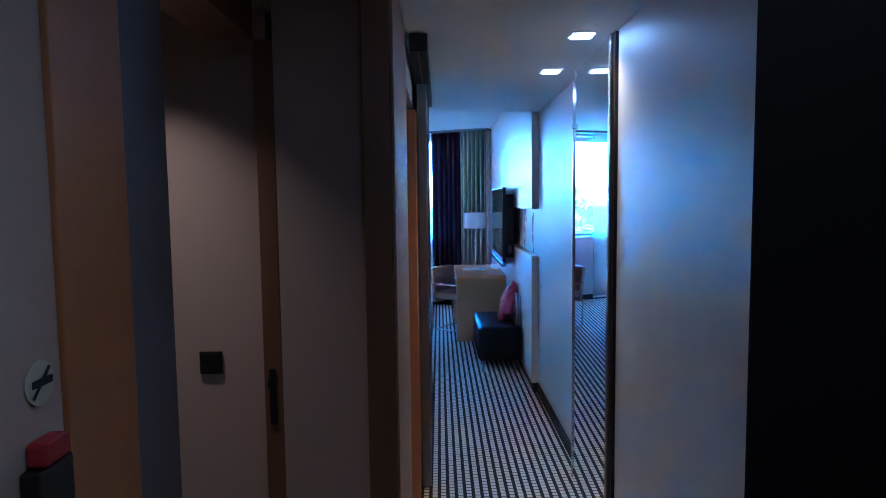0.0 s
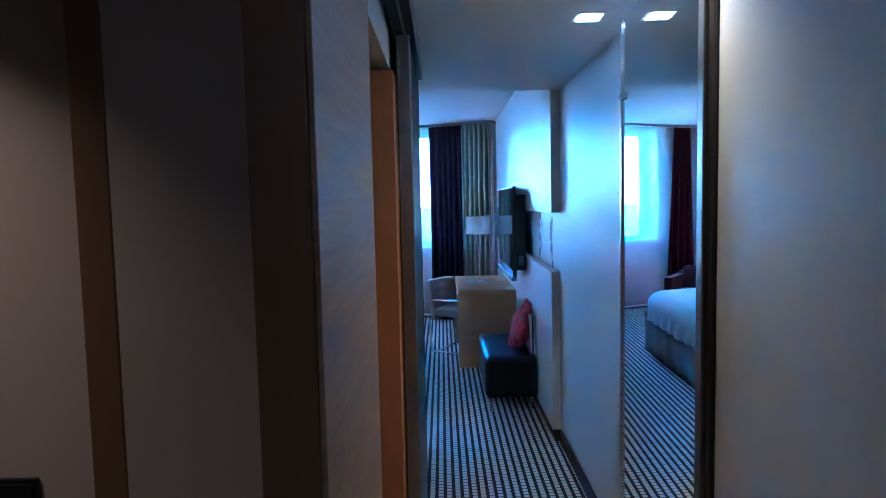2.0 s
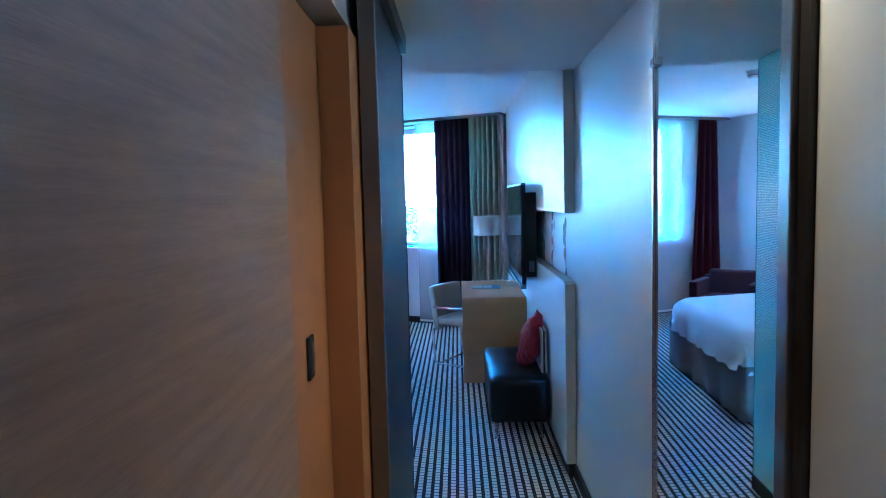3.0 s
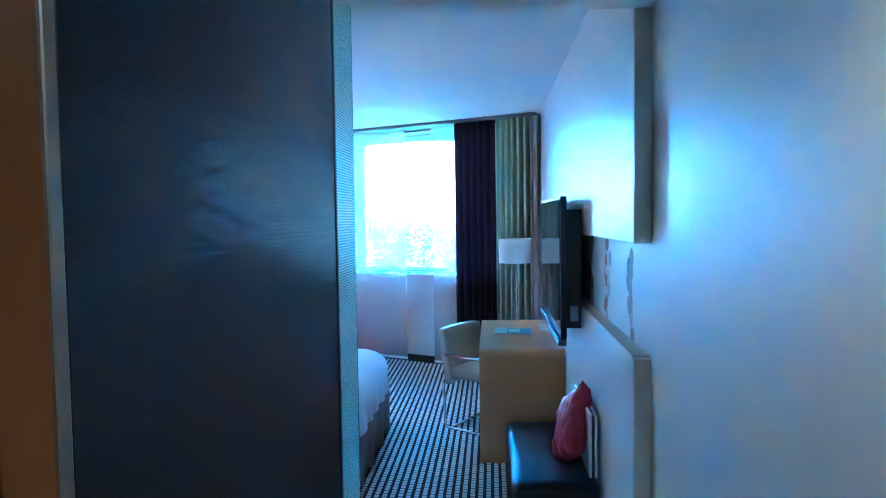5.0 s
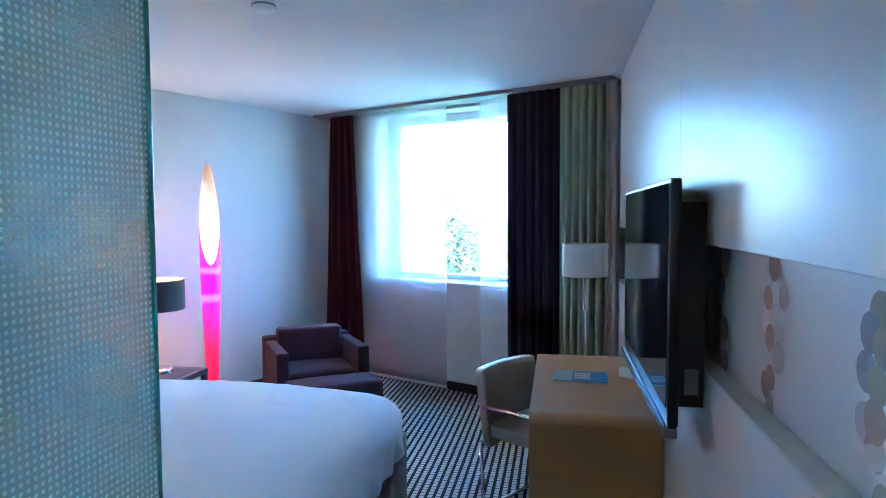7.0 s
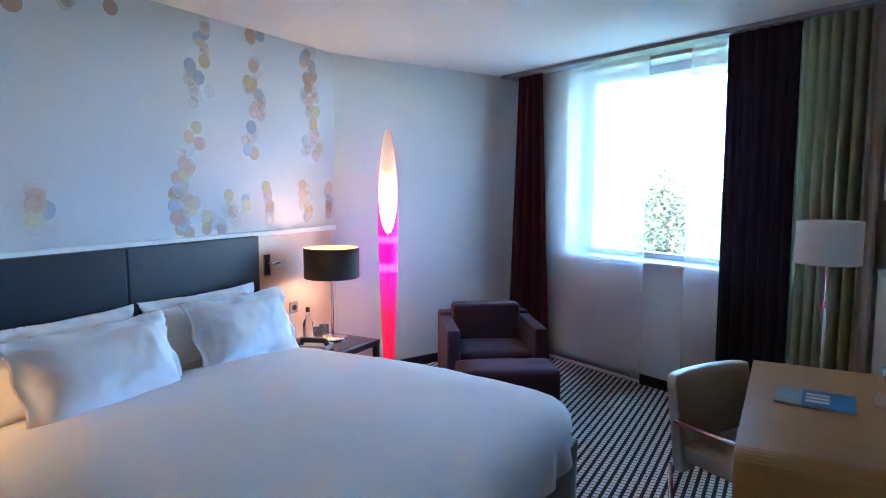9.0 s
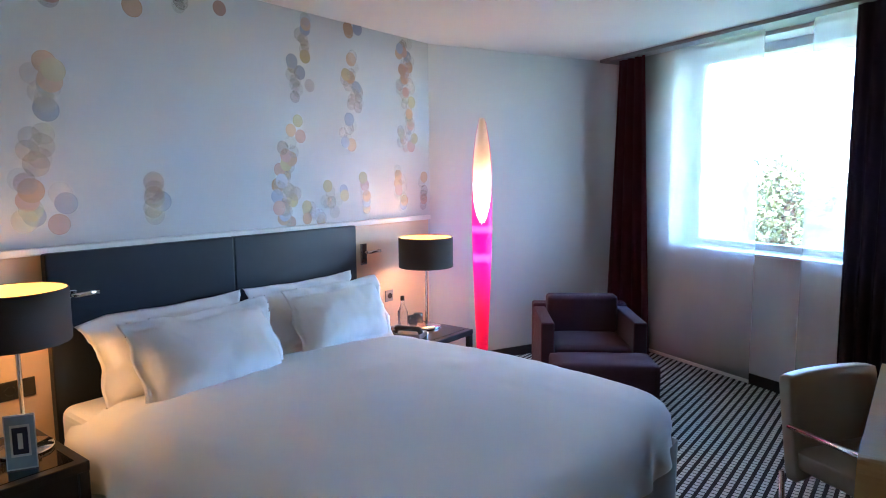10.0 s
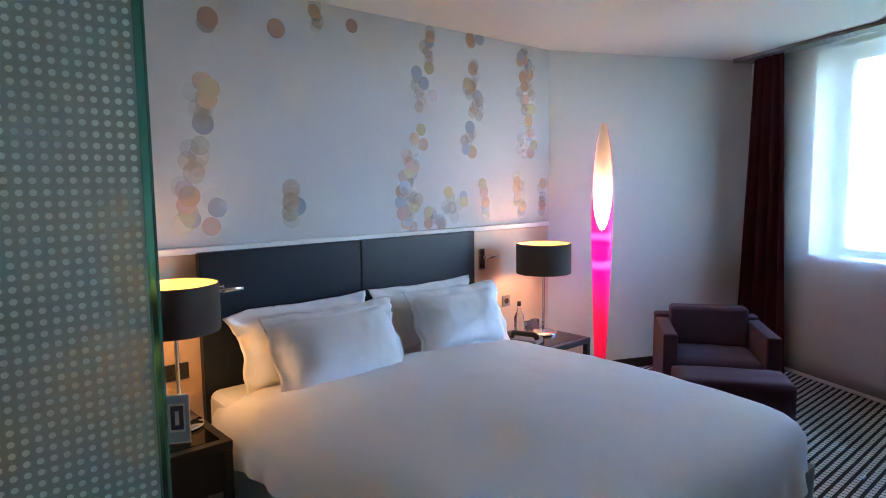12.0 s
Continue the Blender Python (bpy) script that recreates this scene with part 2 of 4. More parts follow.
DOTS = [dot_paint(w, c) for w, c in (("peach", (0.66, 0.45, 0.30)), ("straw", (0.62, 0.53, 0.30)), ("rose", (0.64, 0.42, 0.37)), ("lilac", (0.44, 0.48, 0.60)), ("tan", (0.54, 0.34, 0.21)))]

PALE_DOTS = [dot_paint(w, c) for w, c in (("pale_rose", (0.74, 0.46, 0.36)), ("pale_peach", (0.74, 0.54, 0.40)), ("pale_blue", (0.54, 0.59, 0.68)), ("pale_straw", (0.68, 0.64, 0.48)))]

# ---- mesh helpers ----


def link(name, bm, material, parent=None, label="", smooth=False):
    me = bpy.data.meshes.new(name)
    bm.to_mesh(me)
    bm.free()
    for mm in (material if isinstance(material, (list, tuple)) else [material]):
        me.materials.append(mm)
    if smooth:
        for p in me.polygons:
            p.use_smooth = True
    ob = new(name, me)
    if parent:
        ob.parent = parent
    if label:
        ob["label"] = label
    return ob


def part(name, bm, material, parent, label="", smooth=False):
    return link(name, bm, material, parent, label, smooth)


def thing(name, m, label, category, group=""):
    e = new(name)
    e.empty_display_size = 0.1
    e.matrix_world = m
    return tagged(e, label, category, group)


def box(x0, x1, y0, y1, z0, z1, bevel=0.0, seg=2, bm=None):
    b = bmesh.new()
    bmesh.ops.create_cube(b, size=1)
    for v in b.verts:
        v.co = Vector((x0 + (v.co.x + 0.5) * (x1 - x0), y0 + (v.co.y + 0.5) * (y1 - y0), z0 + (v.co.z + 0.5) * (z1 - z0)))
    if bevel:
        bmesh.ops.bevel(b, geom=b.edges[:], offset=bevel, segments=seg, profile=0.5, affect="EDGES")
    if bm is None:
        return b
    me = bpy.data.meshes.new("tmp")
    b.to_mesh(me)
    b.free()
    bm.from_mesh(me)
    bpy.data.meshes.remove(me)
    return bm


def lathe(profile, seg=32, close=False):
    """A turned shape from (radius, height) pairs."""
    b = bmesh.new()
    rings = []
    for r, z in profile:
        rings.append([b.verts.new((r * math.cos(2 * math.pi * i / seg), r * math.sin(2 * math.pi * i / seg), z)) for i in range(seg)])
    for a, c in zip(rings, rings[1:]):
        for i in range(seg):
            b.faces.new((a[i], a[(i + 1) % seg], c[(i + 1) % seg], c[i]))
    if close:
        b.faces.new(rings[0][::-1]), b.faces.new(rings[-1])
    return b


def tube(points, r, seg=10):
    """A bent tube through points."""
    b = bmesh.new()
    pts = [Vector(p) for p in points]
    rings = []
    for i, p in enumerate(pts):
        d = (pts[min(i + 1, len(pts) - 1)] - pts[max(i - 1, 0)]).normalized()
        up = Vector((0, 0, 1)) if abs(d.z) < 0.9 else Vector((1, 0, 0))
        s = d.cross(up).normalized()
        u = s.cross(d)
        rings.append([b.verts.new(p + r * (math.cos(2 * math.pi * k / seg) * s + math.sin(2 * math.pi * k / seg) * u)) for k in range(seg)])
    for a, c in zip(rings, rings[1:]):
        for k in range(seg):
            b.faces.new((a[k], a[(k + 1) % seg], c[(k + 1) % seg], c[k]))
    b.faces.new(rings[0][::-1]), b.faces.new(rings[-1])
    bmesh.ops.recalc_face_normals(b, faces=b.faces[:])
    return b


def rounded(points, radius, steps=5):
    """A polyline with its corners rounded."""
    out = [Vector(points[0])]
    for a, p, c in zip(points, points[1:], points[2:]):
        a, p, c = Vector(a), Vector(p), Vector(c)
        q0, q1 = p + (a - p).normalized() * radius, p + (c - p).normalized() * radius
        for i in range(steps + 1):
            t = i / steps
            out.append((1 - t) ** 2 * q0 + 2 * t * (1 - t) * p + t * t * q1)
    return out + [Vector(points[-1])]


def soft_box(w, d, h, r=0.06, cuts=10, puff=0.02, seed=0):
    """A cushion-like block, base at z 0, with rounded edges and a slight swell."""
    b = bmesh.new()
    bmesh.ops.create_cube(b, size=2)
    bmesh.ops.subdivide_edges(b, edges=b.edges[:], cuts=cuts, use_grid_fill=True)
    for v in b.verts:
        c = v.co.copy()
        out = Vector()
        for i, half in enumerate((w / 2, d / 2, h / 2)):
            out[i] = c[i] * half
        core = Vector([max(-half + r, min(half - r, o)) for o, half in zip(out, (w / 2, d / 2, h / 2))])
        off = out - core
        if off.length > 1e-6:
            out = core + off.normalized() * min(r, max(abs(off.x), abs(off.y), abs(off.z)))
        swell = puff * max(0, 1 - c.x ** 2) * max(0, 1 - c.y ** 2)
        out.z += swell * c.z + 0.006 * noise.noise(Vector((c.x * 2 + seed, c.y * 2, c.z * 2))) * (puff > 0)
        v.co = out + Vector((0, 0, h / 2))
    bmesh.ops.recalc_face_normals(b, faces=b.faces[:])
    return b


def structure(name, bm, material, label, m=None, category="structure"):
    ob = tagged(link(name, bm, material), label, category, "", "structure")
    if m is not None:
        ob.matrix_world = m
    return ob


# ---- structure ----
HALL_H, ROOM_H = 2.27, 2.59
structure("floor", box(-3.1, 1.0, -1.35, 10.9, -0.12, 0.0), CARPET, "black and cream dash-striped fitted carpet", category="floor")
structure("ceiling_hall", box(-2.9, 1.2, -1.2, 4.95, HALL_H, 2.75), CEIL, "plain white lowered ceiling of the entrance hall", category="ceiling")
structure("ceiling_room", box(-3.2, 1.2, 4.95, 11.0, ROOM_H, 2.75), CEIL, "smooth white ceiling of the bedroom", category="ceiling")

# hall, window-side wall with the mirror
structure("wall_east_entry", box(0.725, 1.0, -1.2, 2.56, 0, HALL_H), HALL_WALL, "satin off-white wall of the entrance hall", category="wall")
structure("wall_east_hall", box(0.78, 1.0, 3.395, 9.4, 0, ROOM_H), HALL_WALL, "satin off-white hall wall beside the mirror", category="wall")
structure("wall_east_niche", box(0.782, 1.0, 2.56, 3.395, 0, HALL_H), BEIGE, "wall behind the tall mirror", category="wall")
structure("baseboard_hall", box(0.762, 0.78, 3.395, 4.965, 0, 0.075, 0.003), BASEBLACK, "black skirting along the hall wall", category="baseboard")
structure("wall_entry_south", box(-2.9, 1.0, -1.35, -1.2, 0, HALL_H), BEIGE, "beige corridor wall behind the entrance", category="wall")

mirror = thing("wall_mirror", pose(0.70, 2.56, 0, 0, 0, -1.0), "tall full-height mirror with a slim bronze metal edge", "mirror")
part("mirror_pane", box(0.008, 0.05, 0.078, 0.825, 0.0, HALL_H - 0.004, 0.002), MIRROR, mirror)
part("near_edge", box(0.0, 0.055, 0.036, 0.076, 0.0, HALL_H - 0.004, 0.003), STEEL, mirror, "brushed bronze metal edge strip")
part("near_shadow_gap", box(0.012, 0.055, 0.004, 0.034, 0.0, HALL_H - 0.004), BLACKWOOD, mirror, "dark gap strip")
part("far_edge", box(0.0, 0.055, 0.827, 0.833, 0.0, HALL_H - 0.004, 0.001), CHROME, mirror, "thin chrome edge")
part("mirror_clip", box(-0.006, 0.01, 0.80, 0.84, 1.96, 1.985, 0.003), CHROME, mirror, "small chrome clip")

entry = thing("ceiling_downlight", pose(-1.05, 1.86, HALL_H), "square recessed downlight, lit warm white", "downlight", "hall downlights")
part("rim", box(-0.055, 0.055, -0.055, 0.055, -0.006, 0.0, 0.002), WHITEPL, entry)
part("reflector", box(-0.042, 0.042, -0.042, 0.042, -0.009, -0.0065), WHITEPL, entry, "white reflector plate")
lamp("downlight_lamp", "AREA", pose(-1.05, 1.86, HALL_H - 0.012), 0.037, (1.0, 0.52, 0.20), 0.08, 96)

front = thing("ceiling_downlight", pose(0.0, 0.30, HALL_H), "square recessed downlight, lit warm white", "downlight", "hall downlights")
part("rim", box(-0.055, 0.055, -0.055, 0.055, -0.006, 0.0, 0.002), WHITEPL, front)
part("diffuser", box(-0.042, 0.042, -0.042, 0.042, -0.009, -0.0065), DOWNLIGHT, front, "glowing diffuser")
lamp("downlight_lamp", "AREA", pose(0.0, 0.30, HALL_H - 0.012), 0.013, (1.0, 0.46, 0.09), 0.08, 140)

# hall, bathroom-side wall
structure("wall_west_entry", box(-0.80, -0.64, -1.2, 0.948, 0, HALL_H), BEIGE, "beige painted wall beside the entrance", category="wall")
structure("trim_entry", box(-0.80, -0.63, 0.95, 1.18, 0, HALL_H, 0.004), ORANGE, "honey oak panel beside the small doorway", category="trim")
structure("wall_west_closet", box(-0.80, -0.645, 1.182, 1.40, 0, HALL_H), GREY_STRIP, "dark grey strip beside the doorway", category="wall")
structure("wall_west_lintel", box(-0.80, -0.64, 1.40, 2.10, 2.13, HALL_H), BROWN, "brown wooden panel over the doorway", category="wall")
structure("wall_west_return", box(-0.575, -0.247, 2.10, 2.25, 0, HALL_H), BEIGE, "beige return wall", category="wall")
structure("wall_closet_back", box(-2.0, -0.635, 2.24, 2.36, 0, HALL_H), BEIGE, "beige wall inside the side room", category="wall")
structure("wall_closet_far", box(-2.1, -2.0, -0.5, 2.36, 0, HALL_H), BEIGE, "beige far wall of the side room", category="wall")
structure("wall_closet_south", box(-2.0, -0.80, -0.5, -0.4, 0, HALL_H), BEIGE, "beige side wall of the side room", category="wall")
jamb = structure("door_jamb", box(-0.64, -0.577, 2.10, 2.238, 0, 2.13, 0.003), BROWN, "brown wooden door jamb with a dark strike plate", category="door frame")
part("strike_plate", box(-0.622, -0.598, 2.094, 2.099, 0.80, 1.0, 0.002), BLACKPL, jamb, "dark metal strike plate")
part("latch", box(-0.626, -0.608, 2.086, 2.094, 0.93, 0.965, 0.004), BLACKPL, jamb, "dark latch tongue")
structure("trim_wardrobe_end", box(-0.246, -0.160, 1.84, 2.10, 0, HALL_H, 0.003), BROWN, "dark brown wooden end panel", category="trim")
structure("wall_wardrobe", box(-0.246, -0.158, 2.102, 2.56, 0, HALL_H, 0.002), OAK_ACROSS, "washed oak wall panel of the hall", category="wall")
structure("wall_wardrobe_face", box(-0.159, -0.150, 1.842, 2.56, 0, HALL_H, 0.002), OAK_ACROSS, "washed oak facing of the hall wall", category="wall")
structure("wall_bath_front", box(-0.34, -0.276, 2.562, 4.12, 0, HALL_H), ORANGE, "honey oak bathroom wall behind the sliding door", category="wall")
structure("trim_bath_jamb", box(-0.274, -0.134, 3.142, 4.12, 0, 2.04, 0.002), ORANGE, "honey oak jamb behind the sliding door", category="trim")
structure("door_bath", box(-0.274, -0.215, 2.564, 3.138, 0, 2.04, 0.002), ORANGE, "honey oak bathroom door panel", category="door")
pull = thing("flush_door_pull", pose(-0.211, 2.925, 1.235), "black recessed flush door pull", "door handle")
part("pull_plate", box(-0.004, 0.004, -0.024, 0.024, -0.05, 0.05, 0.003), BLACKPL, pull)
part("pull_recess", box(0.004, 0.007, -0.014, 0.014, -0.036, 0.036, 0.001), STEEL, pull, "steel lip")
structure("wall_bath_header", box(-0.274, -0.155, 2.564, 4.12, 2.07, HALL_H), PANEL, "white boxed header over the bathroom opening", category="wall")
structure("wall_bath_north", box(-3.1, -0.132, 4.127, 4.26, 0, ROOM_H), PAINT, "white wall between bathroom and bed", category="wall")
# never in view: added to close the bathroom side against stray sky light
structure("wall_bath_west", box(-3.1, -2.9, -1.35, 4.118, 0, HALL_H), PAINT, "unseen closing wall west of the bathroom, added to keep sky light out", category="wall")
structure("wall_bath_south", box(-2.0, -0.25, 2.37, 2.46, 0, HALL_H), PAINT, "white inner bathroom wall", category="wall")

slide = thing("sliding_door", pose(-0.083, 3.27, 0), "black rippled sliding bathroom door on a ceiling rail", "door")
part("door_leaf", box(-0.042, 0.0, 0.019, 0.866, 0.012, 2.19, 0.003), RIPPLE, slide)
part("leading_edge", box(-0.046, 0.003, 0.0, 0.018, 0.012, 2.19, 0.003), STEEL, slide, "brushed steel leading edge")
part("trailing_edge", box(-0.046, 0.003, 0.867, 0.877, 0.012, 2.19, 0.002), BLACKPL, slide, "dark trailing edge")
part("rail", box(-0.05, 0.022, -0.70, 0.877, 2.195, 2.265, 0.003), BLACKPL, slide, "black ceiling rail")
part("rail_lip", box(-0.02, -0.012, -0.70, 0.877, 2.188, 2.194, 0.001), STEEL, slide, "steel rail lip")

screen = thing("glass_screen", pose(-0.203, 4.27, 0), "frosted dotted glass screen with a green polished edge", "glass screen")
pane = part("pane", box(-0.006, 0.006, 0.0, 0.570, 0.08, ROOM_H - 0.004), FROST, screen)
edge = part("polished_edge", box(-0.006, 0.006, 0.571, 0.579, 0.08, ROOM_H - 0.004, 0.001), EDGE_GLASS, screen, "green polished glass edge")
part("floor_channel", box(-0.012, 0.012, 0.0, 0.577, 0.0, 0.079, 0.002), BLACKPL, screen, "black floor channel")
pane.visible_shadow = edge.visible_shadow = False

# bedroom
wall_west = structure("wall_west", box(-3.1, -2.86, 4.262, 8.62, 0, ROOM_H), WALLPAPER, "white wall papered with columns of pastel dots", category="wall")
structure("wall_angled", box(-1.68, 0.34, 0.0, 0.25, 0, ROOM_H), PAINT, "plain off-white angled wall behind the tall lamp", pose(-2.17, 10.13, 0, 0, 0, SLANT + 90), "wall")
# window wall, in its own slanted frame
OPEN = (0.66, 2.50, 0.965, 2.54)
ww = structure("wall_north", box(-0.3, OPEN[0], 0.27, 0.62, 0, ROOM_H), PAINT, "off-white outer wall with a deep window opening", W, "wall")
for nm, args in (("pier", (OPEN[1], 4.0, 0.27, 0.62, 0, ROOM_H)), ("parapet", (OPEN[0] + 0.002, OPEN[1] - 0.002, 0.27, 0.62, 0, OPEN[2])), ("lintel", (OPEN[0] + 0.002, OPEN[1] - 0.002, 0.27, 0.62, OPEN[3], ROOM_H))):
    part("wall_" + nm, box(*args), PAINT, ww)
win = structure("window_1", box(OPEN[0] + 0.004, OPEN[0] + 0.105, 0.50, 0.57, OPEN[2], OPEN[3], 0.004), FRAME_GREY, "bright window with a grey metal frame", W, "window")
for args in ((OPEN[1] - 0.064, OPEN[1] - 0.004, 0.50, 0.57, OPEN[2], OPEN[3]), (OPEN[0] + 0.107, OPEN[1] - 0.066, 0.50, 0.57, OPEN[2] + 0.002, OPEN[2] + 0.07), (OPEN[0] + 0.107, OPEN[1] - 0.066, 0.50, 0.57, OPEN[3] - 0.07, OPEN[3] - 0.002)):
    part("window_frame", box(*args, 0.004), FRAME_GREY, win)
part("window_sill", box(OPEN[0] + 0.004, OPEN[1] - 0.004, 0.235, 0.498, OPEN[2] + 0.002, OPEN[2] + 0.022, 0.004), WHITEPL, win, "white window sill")
REVEAL = mat("white_reveal_lining", (0.80, 0.80, 0.79), 0.5, vary=0.03)
for args in ((OPEN[0] + 0.0005, OPEN[0] + 0.0035, 0.268, 0.498, OPEN[2] + 0.024, OPEN[3] - 0.004), (OPEN[1] - 0.0035, OPEN[1] - 0.0005, 0.268, 0.498, OPEN[2] + 0.024, OPEN[3] - 0.004), (OPEN[0] + 0.004, OPEN[1] - 0.004, 0.268, 0.498, OPEN[3] - 0.0035, OPEN[3] - 0.0005)):
    part("reveal_lining", box(*args), REVEAL, win, "white reveal lining")
wp = part("pane", box(OPEN[0] + 0.108, OPEN[1] - 0.067, 0.53, 0.536, OPEN[2] + 0.071, OPEN[3] - 0.071), CLEAR, win)
wp.visible_shadow = False
structure("baseboard_north", box(0.02, 3.05, 0.255, 0.269, 0, 0.08, 0.002), BASEBLACK, "black skirting under the window", W, "baseboard")
structure("baseboard_angled", box(-1.66, -0.02, -0.014, -0.001, 0, 0.08, 0.002), BASEBLACK, "black skirting along the angled wall", pose(-2.17, 10.13, 0, 0, 0, SLANT + 90), "baseboard")
structure("trim_curtain_track", box(0.05, 3.1, 0.02, 0.26, ROOM_H - 0.03, ROOM_H - 0.002, 0.002), GREYPL, "grey curtain track along the ceiling", W, "trim")

# panelling on the television wall
panels = structure("wall_panelling", box(0.72, 0.778, 4.97, 6.618, 1.50, ROOM_H - 0.003, 0.003), [PANEL], "satin white wall panelling over a papered strip", category="wall panel")
part("upper_panel", box(0.72, 0.778, 6.622, 8.85, 1.50, ROOM_H - 0.003, 0.003), PANEL, panels)
part("lower_panel", box(0.72, 0.778, 4.97, 8.85, 0.08, 1.110, 0.003), PANEL, panels)
part("ledge_strip", box(0.716, 0.776, 4.972, 8.85, 1.112, 1.122, 0.002), PANEL_EDGE, panels, "cream ledge strip")
part("panel_end", box(0.722, 0.777, 4.962, 4.968, 1.502, ROOM_H - 0.005, 0.001), PANEL_EDGE, panels, "cream panel edge")
part("panel_end", box(0.722, 0.777, 4.962, 4.968, 0.082, 1.108, 0.001), PANEL_EDGE, panels, "cream panel edge")
structure("baseboard_panelling", box(0.735, 0.778, 4.975, 8.85, 0, 0.078, 0.002), BASEBLACK, "black skirting below the panelling", category="baseboard")

# wainscot and ledge behind the bed
structure("wall_wainscot", box(-2.858, -2.832, 4.9, 8.56, 0.08, 1.235, 0.003), WAINSCOT, "beige wainscot behind bed and bedside tables", category="wall panel")
structure("trim_ledge", box(-2.858, -2.815, 4.9, 8.57, 1.237, 1.27, 0.004), PANEL, "white ledge on the wainscot", category="trim")

# downlights
for i, y in enumerate((2.63, 3.37)):
    d = thing("ceiling_downlight", pose(0.59, y, HALL_H), "square recessed downlight, lit warm white", "downlight", "hall downlights")
    part("rim", box(-0.055, 0.055, -0.055, 0.055, -0.006, 0.0, 0.002), WHITEPL, d)
    part("diffuser", box(-0.042, 0.042, -0.042, 0.042, -0.009, -0.0065), DOWNLIGHT, d, "glowing diffuser")
    lamp("downlight_lamp", "AREA", pose(0.59, y, HALL_H - 0.012), 0.046, (1.0, 0.50, 0.10), 0.08, 112)
det = thing("smoke_detector", pose(-1.05, 6.9, ROOM_H) @ Matrix.Diagonal((1.15, 1.15, 1.3, 1)), "white round ceiling smoke detector", "smoke detector")
part("base", lathe([(0.0, -0.012), (0.058, -0.012), (0.058, 0.0)], 28), WHITEPL, det)
part("sensor_head", lathe([(0.0, -0.05), (0.034, -0.05), (0.042, -0.044), (0.046, -0.022), (0.052, -0.0125)], 28), WHITEPL, det)
part("sensor_slot", lathe([(0.047, -0.034), (0.047, -0.027)], 28), GREYPL, det, "grey vent slot")


# ---- curtains ----
def curtain(name, u0, u1, v, z0, z1, folds, depth, material, label, seed=0, thick=0.0, flare=0.0):
    b = bmesh.new()
    nu, nz = folds * 10, 14
    rng = random.Random(seed)
    phase = [rng.uniform(-0.5, 0.5) for _ in range(folds + 2)]
    cols = []
    for i in range(nu + 1):
        s = i / nu
        f = s * folds
        ph = phase[int(f)] * (1 - f % 1) + phase[int(f) + 1] * (f % 1)
        col = []
        for k in range(nz + 1):
            h = k / nz
            a = depth * (0.55 + 0.45 * (1 - h))
            y = v + a * math.sin(2 * math.pi * f + ph) + 0.3 * a * math.sin(5.1 * f + 2 * h + seed)
            x = u0 + (u1 - u0) * s + 0.25 * a * math.cos(2 * math.pi * f * 1.0 + ph) - flare * (1 - h) * (0.5 - s)
            col.append(b.verts.new((x, y, z0 + (z1 - z0) * h)))
        cols.append(col)
    for a, c in zip(cols, cols[1:]):
        for k in range(nz):
            b.faces.new((a[k], c[k], c[k + 1], a[k + 1]))
    if thick:
        bmesh.ops.solidify(b, geom=b.faces[:], thickness=thick)
    ob = tagged(link(name, b, material, smooth=True), label, "curtain")
    ob.matrix_world = W
    return ob


curtain("curtain", 0.20, 0.50, 0.11, 0.02, ROOM_H - 0.03, 4, 0.035, DRAPE, "burgundy floor-length drape at the window corner", 1, 0.004, 0.24)
curtain("curtain", 2.20, 2.66, 0.09, 0.02, ROOM_H - 0.03, 6, 0.022, DRAPE2, "dark plum floor-length drape beside the window", 2, 0.004)
curtain("curtain", 2.67, 3.06, 0.10, 0.02, ROOM_H - 0.03, 6, 0.048, GREEN, "sage green floor-length drape in deep folds", 3, 0.004)
curtain("curtain", 3.05, 3.13, 0.05, 0.02, ROOM_H - 0.03, 1, 0.02, PINK, "blush floor-length drape edge by the wall", 4, 0.004)


def sheer_panel(u0, u1, z0, seed):
    """A flat voile panel, weighted by a hem bar, on a carrier rail."""
    e = thing("sheer_curtain", W, "translucent flat white voile panel with a weighted hem", "curtain", "voile panels")
    b = bmesh.new()
    nu, nz = 40, 24
    grid = []
    for i in range(nu + 1):
        grid.append([])
        for k in range(nz + 1):
            s, h = i / nu, k / nz
            y = 0.16 + 0.004 * noise.noise(Vector((s * 3 + seed, h * 1.5, 0))) * math.sin(math.pi * h)
            grid[-1].append(b.verts.new((u0 + (u1 - u0) * s, y, z0 + (ROOM_H - 0.03 - z0) * h)))
    for i in range(nu):
        for k in range(nz):
            b.faces.new((grid[i][k], grid[i + 1][k], grid[i + 1][k + 1], grid[i][k + 1]))
    part("cloth", b, SHEER, e, "sheer voile", True)
    part("hem_bar", box(u0, u1, 0.155, 0.165, z0 - 0.006, z0 + 0.022, 0.003), SHADE_W, e, "white hem bar")
    part("side_hem", box(u1 - 0.012, u1, 0.1585, 0.1615, z0 + 0.03, ROOM_H - 0.035), SHEER, e, "doubled side hem")


sheer_panel(0.44, 1.555, 0.045, 5)
sheer_panel(1.90, 2.32, 0.045, 6)

# ---- bed ----
BX0, BX1, BY0, BY1 = -2.76, -0.52, 5.79, 7.49
bed = thing("bed", pose((BX0 + BX1) / 2, (BY0 + BY1) / 2, 0), "wide made bed with a white duvet and pale valance", "bed")
HX, HY = (BX1 - BX0) / 2, (BY1 - BY0) / 2


